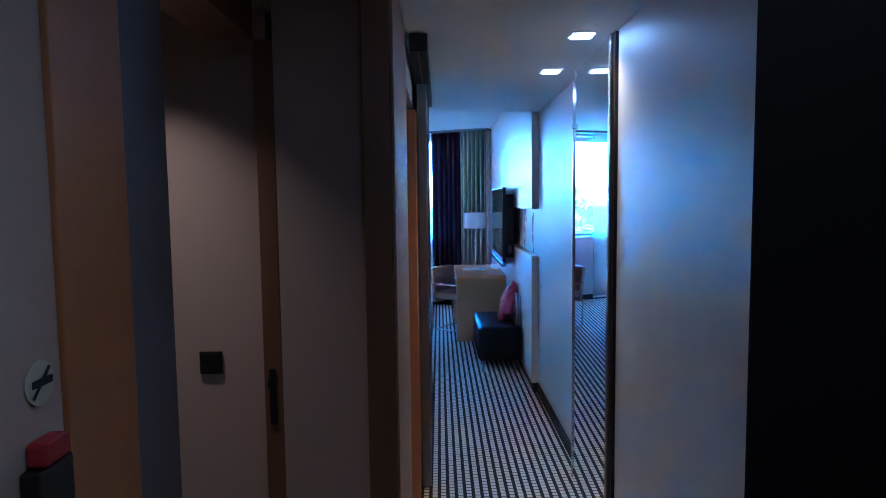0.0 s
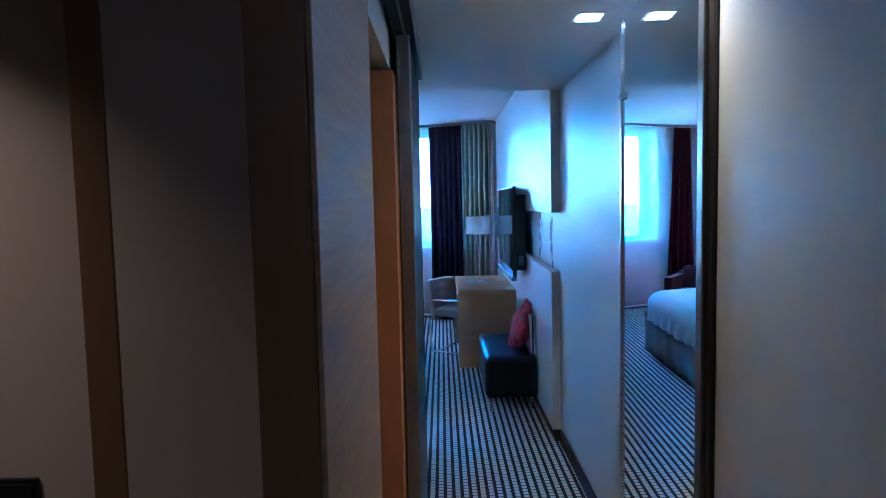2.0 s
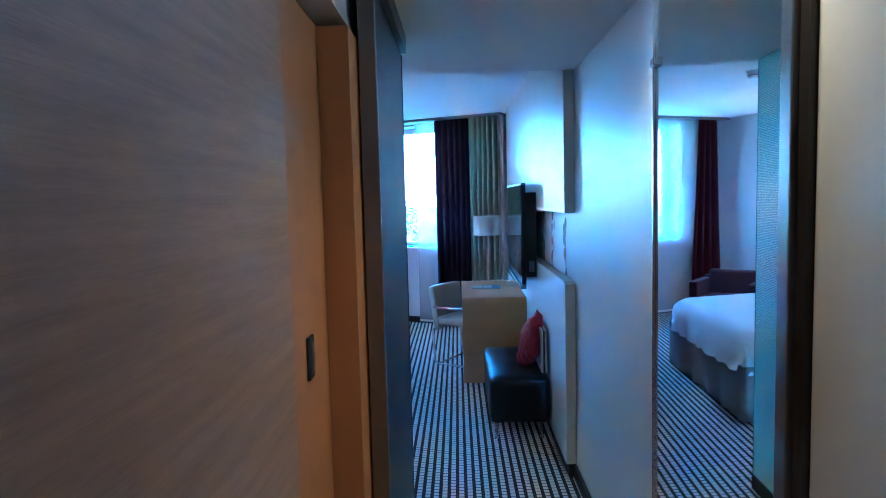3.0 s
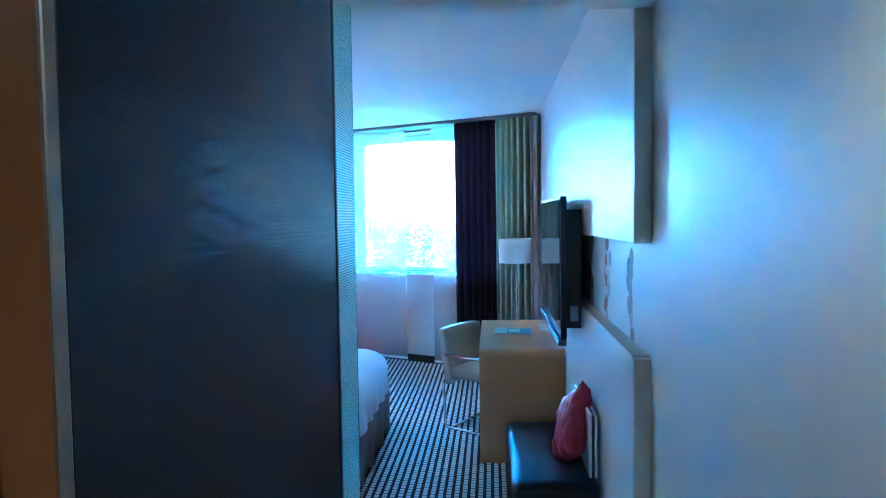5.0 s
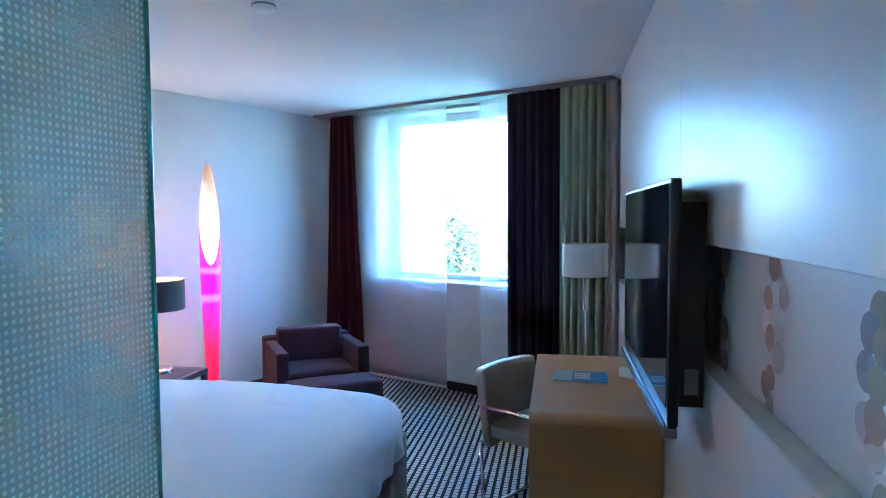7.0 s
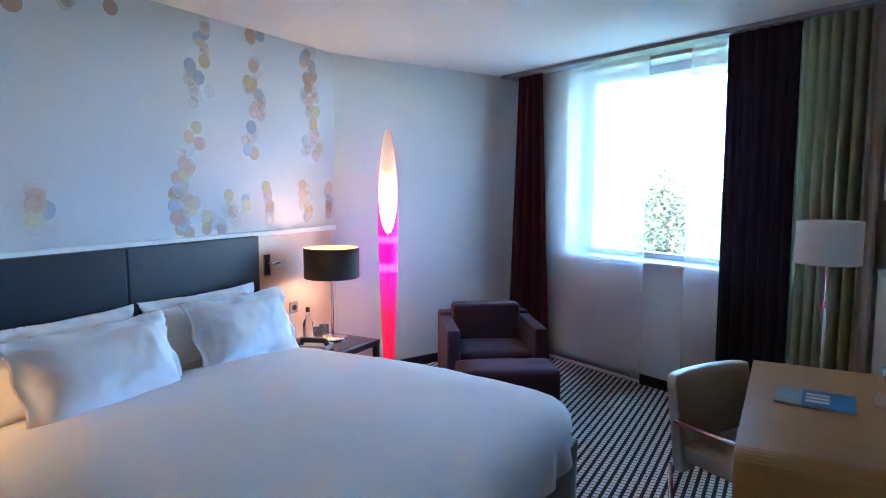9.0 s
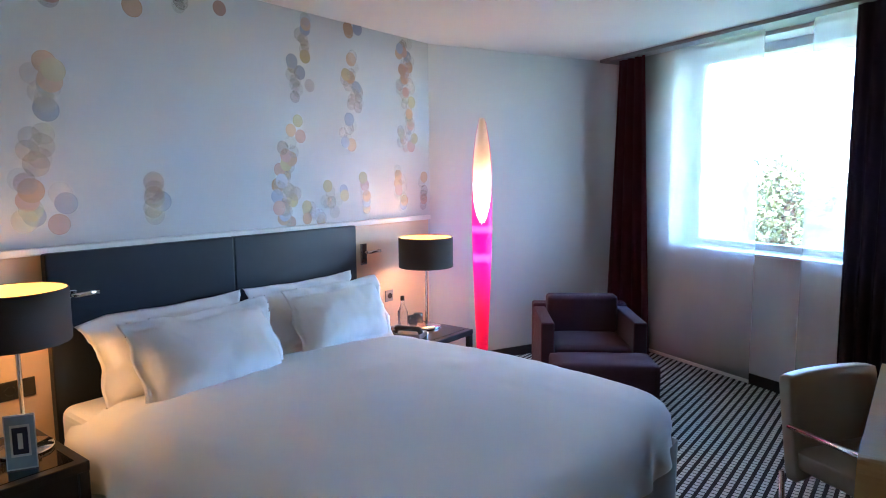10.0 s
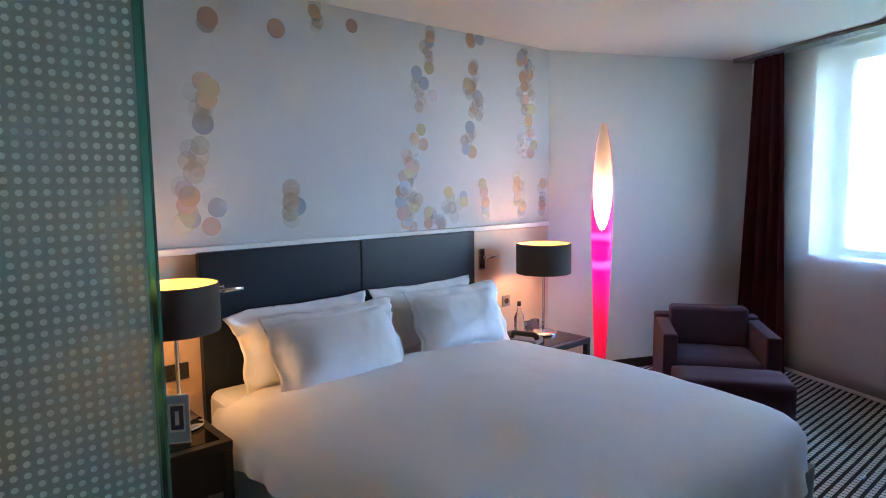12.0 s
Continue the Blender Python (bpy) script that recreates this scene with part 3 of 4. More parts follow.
def duvet_mesh():
    b = bmesh.new()
    n = 90
    grid = []
    for i in range(n + 1):
        row = []
        for k in range(n + 1):
            a, c = 2 * i / n - 1, 2 * k / n - 1
            r = max(abs(a), abs(c), 1e-6)
            ln = max(1e-6, (abs(a) ** 9 + abs(c) ** 9) ** (1 / 9) / r)
            ua, uc = a / r / ln, c / r / ln                       # rounded-corner outline
            if r < 0.8:
                s, dz = r / 0.8 * 0.885, 0.012 * (r / 0.8) ** 3
                out = 0
            else:
                t = (r - 0.8) / 0.2
                ang = min(1, t / 0.55) * math.pi / 2
                s, dz, out = 0.885, 0.012 + 0.14 * (1 - math.cos(ang)), 0.14 * math.sin(ang)
                if t > 0.55:
                    dz += (t - 0.55) / 0.45 * 0.15
                    out += 0.009 * (1 + 1.6 * abs(a * c) ** 3) * math.sin(26 * (a - c) + 3 * noise.noise(Vector((a * 3, c * 3, 0)))) * (t - 0.55) / 0.45
            x, y = ua * (s * HX + out), uc * (s * HY + out)
            w = 0.034 * (1 - (x / HX) ** 2) * (1 - (y / HY) ** 2) + noise.noise(Vector((x * 1.6, y * 1.6, 0))) * 0.022 + 0.004 * abs(noise.noise(Vector((x * 2.2 - y * 3.5, x * 1.2 + y, 9)))) + noise.noise(Vector((x * 5, y * 5, 3))) * 0.006
            w += 0.006 * abs(noise.noise(Vector((x * 9 + y * 4, y * 6 - x * 3, 7))))
            w -= 0.085 * min(1, max(0, (-x / HX - 0.45) / 0.35))               # pressed down towards the head
            row.append(b.verts.new((x, y, 0.652 - dz + w)))
        grid.append(row)
    for i in range(n):
        for k in range(n):
            b.faces.new((grid[i][k], grid[i + 1][k], grid[i + 1][k + 1], grid[i][k + 1]))
    return b


part("duvet", duvet_mesh(), LINEN, bed, "puffy white duvet", True)
part("mattress", box(-HX, HX - 0.03, -HY + 0.03, HY - 0.03, 0.30, 0.56, 0.05, 4), LINEN, bed)


def valance_mesh():
    b = bmesh.new()
    pts, x, y = [], HX - 0.015, HY - 0.015
    side = [((-x, -y), (x, -y)), ((x, -y), (x, y)), ((x, y), (-x, y))]
    rows = []
    for (a, c) in side:
        for i in range(60):
            t = i / 60
            pts.append((a[0] + (c[0] - a[0]) * t, a[1] + (c[1] - a[1]) * t, c[1] - a[1], a[0] - c[0], t))
    for j, z in enumerate((0.02, 0.12, 0.24, 0.40)):
        row = []
        for i, (px, py, nx, ny, t) in enumerate(pts):
            ln = math.hypot(nx, ny)
            o = (0.016 * (1 - z / 0.45)) * (math.sin(i * 0.55) + noise.noise(Vector((i * 0.23, z * 2, 0))))
            row.append(b.verts.new((px + nx / ln * o, py + ny / ln * o, z)))
        rows.append(row)
    for r0, r1 in zip(rows, rows[1:]):
        for i in range(len(pts) - 1):
            b.faces.new((r0[i], r0[i + 1], r1[i + 1], r1[i]))
    bmesh.ops.solidify(b, geom=b.faces[:], thickness=0.004)
    return b


part("valance", valance_mesh(), VALANCE, bed, "pleated grey-white valance", True)
part("bed_base", box(-HX + 0.02, HX - 0.06, -HY + 0.06, HY - 0.06, 0.03, 0.30, 0.01), VALANCE, bed)

hb = thing("headboard", pose(-2.83, 6.77, 0), "black leather headboard of two padded panels", "headboard")
for y0, y1 in ((-0.95, -0.004), (0.004, 0.945)):
    part("padded_panel", box(0.0, 0.055, y0, y1, 0.20, 1.245, 0.008, 3), LEATHER, hb)
part("seam_bead", box(0.02, 0.05, -0.003, 0.003, 0.20, 1.24, 0.001), BLACKPL, hb, "recessed centre seam")


def pillow_mesh(w, h, t, seed=0, flange=0.05, flop=0.0):
    b = bmesh.new()
    n = 44
    layers = []
    for sgn in (1, -1):
        g = []
        for i in range(n + 1):
            row = []
            for k in range(n + 1):
                a, c = 2 * i / n - 1, 2 * k / n - 1
                fx, fy = w / (w + 2 * flange), h / (h + 2 * flange)
                aa, cc = min(1, abs(a) / fx), min(1, abs(c) / fy)
                th = t / 2 * (max(0, 1 - aa ** 4) ** 0.5) * (max(0, 1 - cc ** 3.2) ** 0.55) + (0.0025 if max(abs(a), abs(c)) < 0.999 else 0)
                x, y = a * (w / 2 + flange) , c * (h / 2 + flange)
                x *= 1 - 0.05 * (1 - c * c)
                y *= 1 - 0.07 * (1 - a * a)
                wr = 0.010 * noise.noise(Vector((a * 3 + seed, c * 3, 1))) + 0.006 * noise.noise(Vector((a * 8 + seed, c * 3, 2))) + 0.011 * abs(noise.noise(Vector((a * 9 + c * 4 + seed, c * 2.5 - a * 3, 5)))) * (0.35 + 0.8 * max(0, c) + 0.6 * abs(a) ** 3)
                wave = 0.016 * math.sin(9 * a + 7 * c + seed) * max(0, (max(aa, cc) - 0.9) / 0.1)
                k0 = flop * max(0, -a - 0.75) / 0.25 * max(0, c - 0.4) / 0.6       # a hem corner flopping outwards
                row.append(b.verts.new((x - 0.07 * k0, sgn * th + wr + wave - 0.05 * k0, y - 0.045 * k0)))
            g.append(row)
        layers.append(g)
        for i in range(n):
            for k in range(n):
                q = (g[i][k], g[i + 1][k], g[i + 1][k + 1], g[i][k + 1])
                b.faces.new(q if sgn < 0 else q[::-1])
    bmesh.ops.remove_doubles(b, verts=b.verts[:], dist=0.0004)
    bmesh.ops.recalc_face_normals(b, faces=b.faces[:])
    return b


def pillow(x, y, z, lean, turn, w, h, t, seed, label, flop=0.0):
    ob = tagged(link("pillow", pillow_mesh(w, h, t, seed, 0.05, flop), LINEN, smooth=True), label, "pillow", "pillows on the bed")
    ob.matrix_world = pose(x, y, z, 0, 0, 90 + turn) @ pose(0, 0, 0, lean, 0, 0)
    return ob


pillow(-2.60, 6.32, 0.745, -18, 0, 0.70, 0.36, 0.16, 1, "white oxford pillow leaning on the headboard, one hem corner flopped", 1.0)
pillow(-2.60, 7.14, 0.765, -18, 0, 0.70, 0.33, 0.16, 2, "white oxford pillow leaning on the headboard")
pillow(-2.31, 6.33, 0.755, -27, 2, 0.67, 0.375, 0.24, 3, "plump white oxford pillow at the front")
pillow(-2.37, 7.20, 0.77, -24, -2, 0.61, 0.33, 0.23, 4, "plump white oxford pillow at the front")


# ---- bedside tables, lamps ----
def bedside(y, label):
    e = thing("bedside_table", pose(-2.47, y, 0), label, "bedside table", "bedside tables")
    for sx in (-0.245, 0.245):
        for sy in (-0.235, 0.235):
            part("leg", box(sx - 0.018, sx + 0.018, sy - 0.018, sy + 0.018, 0, 0.46, 0.002), BLACKWOOD, e)
    part("tabletop", box(-0.265, 0.265, -0.255, 0.255, 0.461, 0.50, 0.003), BLACKWOOD, e)
    part("shelf", box(-0.24, 0.24, -0.23, 0.23, 0.14, 0.165, 0.002), BLACKWOOD, e)
    part("inset", box(-0.225, 0.225, -0.215, 0.215, 0.5005, 0.503), SCREEN, e, "dark glass inset")
    return e


bedside(8.02, "black wooden bedside table with a dark glass top")
near_table = bedside(5.46, "black wooden bedside table with a drawer by the headboard")
part("drawer", box(-0.225, 0.25, -0.215, 0.215, 0.28, 0.46, 0.003), BLACKWOOD, near_table, "black drawer box")


def bedside_lamp(x, y, watts):
    e = thing("bedside_lamp", pose(x, y, 0.503), "lit bedside lamp with a dark brown drum shade on chrome", "table lamp", "bedside lamps")
    part("foot", lathe([(0, 0), (0.098, 0), (0.10, 0.006), (0.098, 0.016), (0.012, 0.022), (0.0, 0.022)], 40), CHROME, e, "chrome disc foot", True)
    part("stem", lathe([(0.009, 0.02), (0.009, 0.52)], 16), CHROME, e, "chrome stem", True)
    sh = part("shade", lathe([(0.188, 0.435), (0.192, 0.44), (0.192, 0.642), (0.188, 0.647)], 56), SHADE, e, "dark brown fabric shade", True)
    part("lining", lathe([(0.185, 0.438), (0.185, 0.644)], 56), SHADE_IN, sh, "gold lining", True)
    part("bulb", lathe([(0.0, 0.475), (0.02, 0.48), (0.032, 0.505), (0.022, 0.535), (0.0, 0.545)], 20), MATS["bulb_glow"], e, "glowing bulb", True)
    lamp("bedside_light", "POINT", pose(x, y, 0.503 + 0.505), watts, WARM, 0.045)


bedside_lamp(-2.50, 8.12, 0.66)
bedside_lamp(-2.50, 5.60, 0.36)

for y, z, x, flip in ((7.83, 1.05, -2.832, 1), (5.905, 1.055, -2.775, -1)):
    e = thing("reading_light", pose(x, y, z), "chrome swivel reading light on a small plate", "wall light", "reading lights")
    low, high = (-0.09, 0.06) if flip > 0 else (-0.018, 0.018)
    part("plate", box(0.0, 0.012, -0.03, 0.03, low, high, 0.003), CHROME, e)
    if flip > 0:
        part("plate_inset", box(0.0125, 0.016, -0.018, 0.018, -0.05, 0.05, 0.002), BLACKPL, e, "black inset")
    part("arm", tube(rounded([(0.014, 0, 0.0), (0.06, 0, 0.0), (0.075, 0.10, 0.005)], 0.02), 0.012), CHROME, e, "", True)
for y, z, x in ((8.085, 0.70, -2.831), (5.66, 0.66, -2.831)):
    e = thing("wall_socket", pose(x, y, z), "dark framed wall socket above the bedside table", "socket")
    part("plate", box(0.0, 0.009, -0.042 if y > 7 else -0.12, 0.042 if y > 7 else 0.10, -0.042, 0.042, 0.004), GREYPL if y > 7 else BLACKPL, e)
    part("well", lathe([(0, 0.0), (0.02, 0.0), (0.021, 0.004)], 20), BLACKPL, e, "round black well").matrix_local = pose(0.0095, 0, 0, 0, 90, 0)

b1 = thing("water_bottle", pose(-2.62, 8.0, 0.503), "clear glass water bottle with a dark cap", "bottle")
part("body", lathe([(0, 0.0), (0.034, 0.0), (0.036, 0.006), (0.036, 0.12), (0.014, 0.165), (0.013, 0.20)], 24), CLEAR, b1, "", True)
part("cap", lathe([(0.0, 0.232), (0.014, 0.232), (0.015, 0.20), (0.0, 0.20)], 20), BLACKPL, b1, "dark screw cap", True)
for dx, dy in ((0.07, 0.02), (0.05, 0.11)):
    t = thing("water_glass", pose(-2.62 + dx, 8.0 + dy, 0.503), "clear upturned drinking glass", "glass", "water glasses")
    part("bowl", lathe([(0.034, 0.0), (0.036, 0.004), (0.033, 0.095), (0.0, 0.10)], 24), CLEAR, t, "", True)
ph = thing("telephone", pose(-2.40, 7.83, 0.503, 0, 0, 20), "dark grey bedside telephone with a handset", "telephone")
part("base", box(-0.09, 0.09, -0.075, 0.075, 0.0, 0.04, 0.01, 3), GREYPL, ph)
part("handset", tube(rounded([(-0.09, -0.05, 0.045), (-0.08, -0.05, 0.075), (0.08, -0.05, 0.075), (0.09, -0.05, 0.045)], 0.02), 0.018), BLACKPL, ph, "black handset", True)
part("keypad", box(-0.04, 0.06, 0.0, 0.06, 0.041, 0.046, 0.002), WHITEPL, ph, "pale keypad")
part("cord", tube(rounded([(-0.09, -0.05, 0.03), (-0.13, 0.03, 0.012), (-0.10, 0.12, 0.008), (-0.16, 0.17, 0.006)], 0.03), 0.004, 8), BLACKPL, ph, "black coiled cord", True)
card = thing("tent_card", pose(-2.32, 5.53, 0.503, 0, 0, 60), "small printed tent card with a navy block", "card")
part("front_leaf", box(-0.05, 0.05, -0.002, 0.002, 0, 0.21), PAPER, card)
part("picture_print", box(-0.046, 0.046, -0.0032, -0.0024, 0.006, 0.204), BOOK_GREY, card, "grey photo print")
part("white_border", box(-0.032, 0.032, -0.0040, -0.0034, 0.05, 0.172), PAPER, card, "white border")
part("navy_block", box(-0.025, 0.025, -0.0049, -0.0042, 0.06, 0.162), NAVY, card, "navy printed block")
part("print_bar", box(-0.008, 0.008, -0.0058, -0.0051, 0.08, 0.14), PAPER, card, "pale vertical lettering bar")


# ---- tall tube lamp ----
def tube_lamp():
    e = thing("tube_floor_lamp", pose(-2.45, 8.75, 0), "tall magenta tube floor lamp with an oblique glowing cut", "floor lamp")
    prof = [(0.036, 0.02), (0.040, 0.1), (0.053, 0.4), (0.068, 0.8), (0.076, 1.05), (0.079, 1.2), (0.079, 1.4), (0.074, 1.6), (0.066, 1.8), (0.058, 2.015)]
    seg = 72
    face = math.atan2(4.735 - 8.75, 0.27 + 2.45)
    for nm, mt, shrink, lab in (("tube", TUBE_PINK, 0.0, "glowing magenta shell"), ("tube_lining", TUBE_IN, 0.004, "warm glowing inside")):
        b = bmesh.new()
        nz = 150
        vs = []
        for j in range(nz + 1):
            z = 0.02 + (2.015 - 0.02) * j / nz
            r = float(np.interp(z, [p[1] for p in prof], [p[0] for p in prof])) - shrink
            vs.append([(r * math.cos(2 * math.pi * i / seg), r * math.sin(2 * math.pi * i / seg), z) for i in range(seg)])
        made = {}
        for j in range(nz):
            for i in range(seg):
                am = 2 * math.pi * (i + 0.5) / seg - face
                zc = (vs[j][i][2] + vs[j + 1][i][2]) / 2
                if math.cos(am) > 1.0 - 2.0 * (zc - 1.21) / (2.03 - 1.21):
                    continue
                if nm == "tube_lining" and zc < 1.0:
                    continue
                q = []
                for jj, ii in ((j, i), (j, (i + 1) % seg), (j + 1, (i + 1) % seg), (j + 1, i)):
                    if (jj, ii) not in made:
                        made[jj, ii] = b.verts.new(vs[jj][ii])
                    q.append(made[jj, ii])
                b.faces.new(q)
        part(nm, b, mt, e, lab, True)
    part("base_disc", lathe([(0, 0), (0.12, 0), (0.12, 0.014), (0.05, 0.02), (0, 0.02)], 36), STEEL, e, "steel base disc")
    lamp("tube_light", "POINT", pose(-2.45 + 0.01, 8.75 - 0.02, 1.40), 0.17, (1.0, 0.52, 0.30), 0.03)


tube_lamp()


# ---- armchair and footstool ----
ac = thing("armchair", pose(-1.66, 8.92, 0, 0, 0, 35), "low square aubergine fabric armchair by the window", "armchair")
for sx in (-1, 1):
    x0, x1 = sorted((sx * 0.355, sx * 0.265))
    part("arm", box(x0, x1, -0.365, 0.198, 0.06, 0.58, 0.012, 3), PURPLE, ac)
    for sy in (-0.33, 0.30):
        part("leg", box(sx * 0.32 - 0.02, sx * 0.32 + 0.02, sy - 0.02, sy + 0.02, 0, 0.06), BLACKWOOD, ac)
part("backrest", box(-0.355, 0.355, 0.20, 0.335, 0.06, 0.60, 0.018, 3), PURPLE, ac)
part("back_cushion", box(-0.26, 0.26, 0.085, 0.24, 0.39, 0.68, 0.03, 4), PURPLE, ac)
part("seat", soft_box(0.52, 0.50, 0.17, 0.03, 8, 0.012), PURPLE, ac, "", True).matrix_local = pose(0, -0.115, 0.24)
part("seat_base", box(-0.262, 0.262, -0.345, 0.198, 0.07, 0.238, 0.008), PURPLE, ac)
ot = thing("footstool", pose(-1.66, 8.92, 0, 0, 0, 35) @ pose(0.02, -0.555, 0), "aubergine fabric footstool against the armchair", "footstool")
part("cushion", soft_box(0.66, 0.34, 0.33, 0.025, 8, 0.01), PURPLE, ot, "", True).matrix_local = pose(0, 0, 0.06)
for sx in (-0.28, 0.28):
    for sy in (-0.13, 0.13):
        part("leg", box(sx - 0.018, sx + 0.018, sy - 0.018, sy + 0.018, 0, 0.062), BLACKWOOD, ot)


# ---- desk ----
def desk_slab():
    prof = rounded([(0, 6.84, 0.0), (0, 6.84, 0.74), (0, 8.06, 0.74), (0, 8.06, 0.0)], 0.055, 6)
    inner = rounded([(0, 6.90, 0.0), (0, 6.90, 0.68), (0, 8.00, 0.68), (0, 8.00, 0.0)], 0.02, 6)
    b = bmesh.new()
    loops = []
    for x in (0.16, 0.712):
        loops.append(([b.verts.new((x, p.y, p.z)) for p in prof], [b.verts.new((x, p.y, p.z)) for p in inner]))
    n = len(prof)
    for i in range(n - 1):
        (o0, i0), (o1, i1) = loops
        b.faces.new((o0[i], o0[i + 1], i0[i + 1], i0[i])), b.faces.new((o1[i + 1], o1[i], i1[i], i1[i + 1]))
        b.faces.new((o0[i + 1], o0[i], o1[i], o1[i + 1])), b.faces.new((i0[i], i0[i + 1], i1[i + 1], i1[i]))
    for i in (0, n - 1):
        b.faces.new((loops[0][0][i], loops[0][1][i], loops[1][1][i], loops[1][0][i]))
    bmesh.ops.recalc_face_normals(b, faces=b.faces[:])
    return b


desk = thing("desk", pose(0, 0, 0), "maple veneer writing desk with rounded waterfall ends", "desk")
part("slab", desk_slab(), DESKWOOD, desk)
part("modesty_panel", box(0.69, 0.71, 6.902, 7.998, 0.30, 0.678, 0.002), DESKWOOD, desk)
bk = thing("brochure", pose(0.40, 7.49, 0.741, 0, 0, -3), "glossy blue and grey brochure on the desk", "brochure")
part("pages", box(-0.135, 0.135, -0.105, 0.105, 0, 0.006, 0.001), PAPER, bk)
part("cover", box(-0.136, -0.045, -0.106, 0.106, 0.0065, 0.008), BOOK_GREY, bk, "grey photo strip")
part("cover", box(-0.044, 0.136, -0.106, 0.106, 0.0065, 0.008), BOOK_BLUE, bk, "blue photo cover")
for i in range(3):
    part("picture_bar", box(-0.03, 0.05, -0.06 + i * 0.045, -0.03 + i * 0.045, 0.0082, 0.009), PAPER, bk, "pale printed bar")
cd = thing("place_card", pose(0.645, 7.52, 0.741, 0, 0, -30), "small folded white card on the desk", "card")
part("front_leaf", box(-0.05, 0.05, -0.003, 0.0, 0.0, 0.05), PAPER, cd).matrix_local = pose(0, -0.012, 0.002, -14, 0, 0)
part("back_leaf", box(-0.05, 0.05, 0.0, 0.003, 0.0, 0.05), PAPER, cd).matrix_local = pose(0, 0.012, 0.002, 14, 0, 0)

# desk chair
dc = thing("desk_chair", pose(0.225, 7.58, 0, 0, 0, 57.7), "taupe leather armchair on a bent chrome frame", "chair")
bmB = soft_box(0.50, 0.065, 0.42, 0.018, 10, 0.0)
for v in bmB.verts:
    v.co.y += 0.10 * (v.co.x / 0.25) ** 2 * -0.35 + 0.06 * (v.co.z / 0.42)
part("backrest", bmB, TAUPE, dc, "curved leather back", True).matrix_local = pose(0, 0.25, 0.335)
part("seat", soft_box(0.47, 0.46, 0.09, 0.03, 8, 0.012), TAUPE, dc, "", True).matrix_local = pose(0, 0.0, 0.38)
for sx in (-0.25, 0.25):
    part("frame", tube(rounded([(sx, 0.24, 0.56), (sx, -0.20, 0.56), (sx, -0.20, 0.012), (sx, 0.24, 0.012), (sx, 0.26, 0.36)], 0.04), 0.011), CHROME, dc, "bent chrome side frame", True)
part("cross_bar", tube([(-0.25, -0.12, 0.37), (0.25, -0.12, 0.37)], 0.010), CHROME, dc, "", True)
part("cross_bar", tube([(-0.25, 0.2, 0.012), (0.25, 0.2, 0.012)], 0.010), CHROME, dc, "", True)

# floor lamp by the curtain
fl = thing("floor_lamp", pose(0.45, 8.22, 0), "slender chrome floor lamp with a white drum shade", "floor lamp")
part("foot", lathe([(0, 0), (0.13, 0), (0.13, 0.012), (0.015, 0.02), (0, 0.02)], 36), CHROME, fl)
part("stem", lathe([(0.008, 0.02), (0.008, 1.33)], 14), CHROME, fl, "chrome stem", True)
part("joint", lathe([(0.0, 0.99), (0.016, 0.99), (0.016, 1.02), (0.0, 1.02)], 14), CHROME, fl)
part("shade", lathe([(0.140, 1.205), (0.142, 1.21), (0.142, 1.405), (0.140, 1.41), (0.136, 1.405), (0.136, 1.21), (0.14, 1.205)], 48), SHADE_W, fl, "white fabric shade", True)
part("spider", box(-0.137, 0.137, -0.003, 0.003, 1.33, 1.334), CHROME, fl)

# television
tv = thing("television", pose(0.60, 6.72, 1.32), "flat black television on a wall bracket box", "television")
part("cabinet", box(0.003, 0.036, -0.60, 0.60, -0.37, 0.38, 0.006, 3), BLACKPL, tv)
part("screen", box(0.0, 0.0028, -0.585, 0.585, -0.315, 0.365), SCREEN, tv, "glossy dark screen")
part("lower_bezel", box(-0.012, 0.034, -0.60, 0.60, -0.405, -0.372, 0.004), SILVER, tv, "silvered lower bezel")
part("wall_box", box(0.037, 0.118, -0.55, 0.45, -0.32, 0.31, 0.004), BLACKPL, tv, "black wall bracket box")
part("port_plate", box(0.06, 0.10, -0.556, -0.551, -0.28, -0.2, 0.001), GREYPL, tv, "grey port plate")

# bench
be = thing("bench", pose(0.515, 5.97, 0), "black leather upholstered bench on short chrome legs", "bench")
part("seat", soft_box(0.39, 0.92, 0.30, 0.03, 10, 0.01), LEATHER, be, "", True).matrix_local = pose(0, 0, 0.12)
for sx in (-0.15, 0.15):
    for sy in (-0.40, 0.40):
        part("leg", lathe([(0, 0), (0.013, 0), (0.013, 0.125), (0, 0.125)], 14), CHROME, be, "chrome leg").matrix_local = pose(sx, sy, 0)
cu = tagged(link("cushion", pillow_mesh(0.36, 0.34, 0.13, 9, 0.004), RED, smooth=True), "crimson satin cushion leaning on the bench wall", "cushion")
cu.matrix_world = pose(0.625, 5.83, 0.59, 0, 0, 90) @ pose(0, 0, 0, 14, 0, 0) @ pose(0, 0, 0, 0, 30, 0)
tr = thing("picture_boards", pose(0.682, 5.85, 0.43), "two flat white boards leaning on the wall behind the cushion", "board")
part("front_board", box(-0.012, 0.0, -0.25, 0.26, 0.0, 0.285, 0.002), WHITEPL, tr)
part("back_board", box(0.012, 0.024, -0.25, 0.26, 0.0, 0.285, 0.002), WHITEPL, tr)
part("dark_core", box(0.0005, 0.0115, -0.246, 0.256, 0.0, 0.278), BLACKPL, tr, "dark core between the boards")

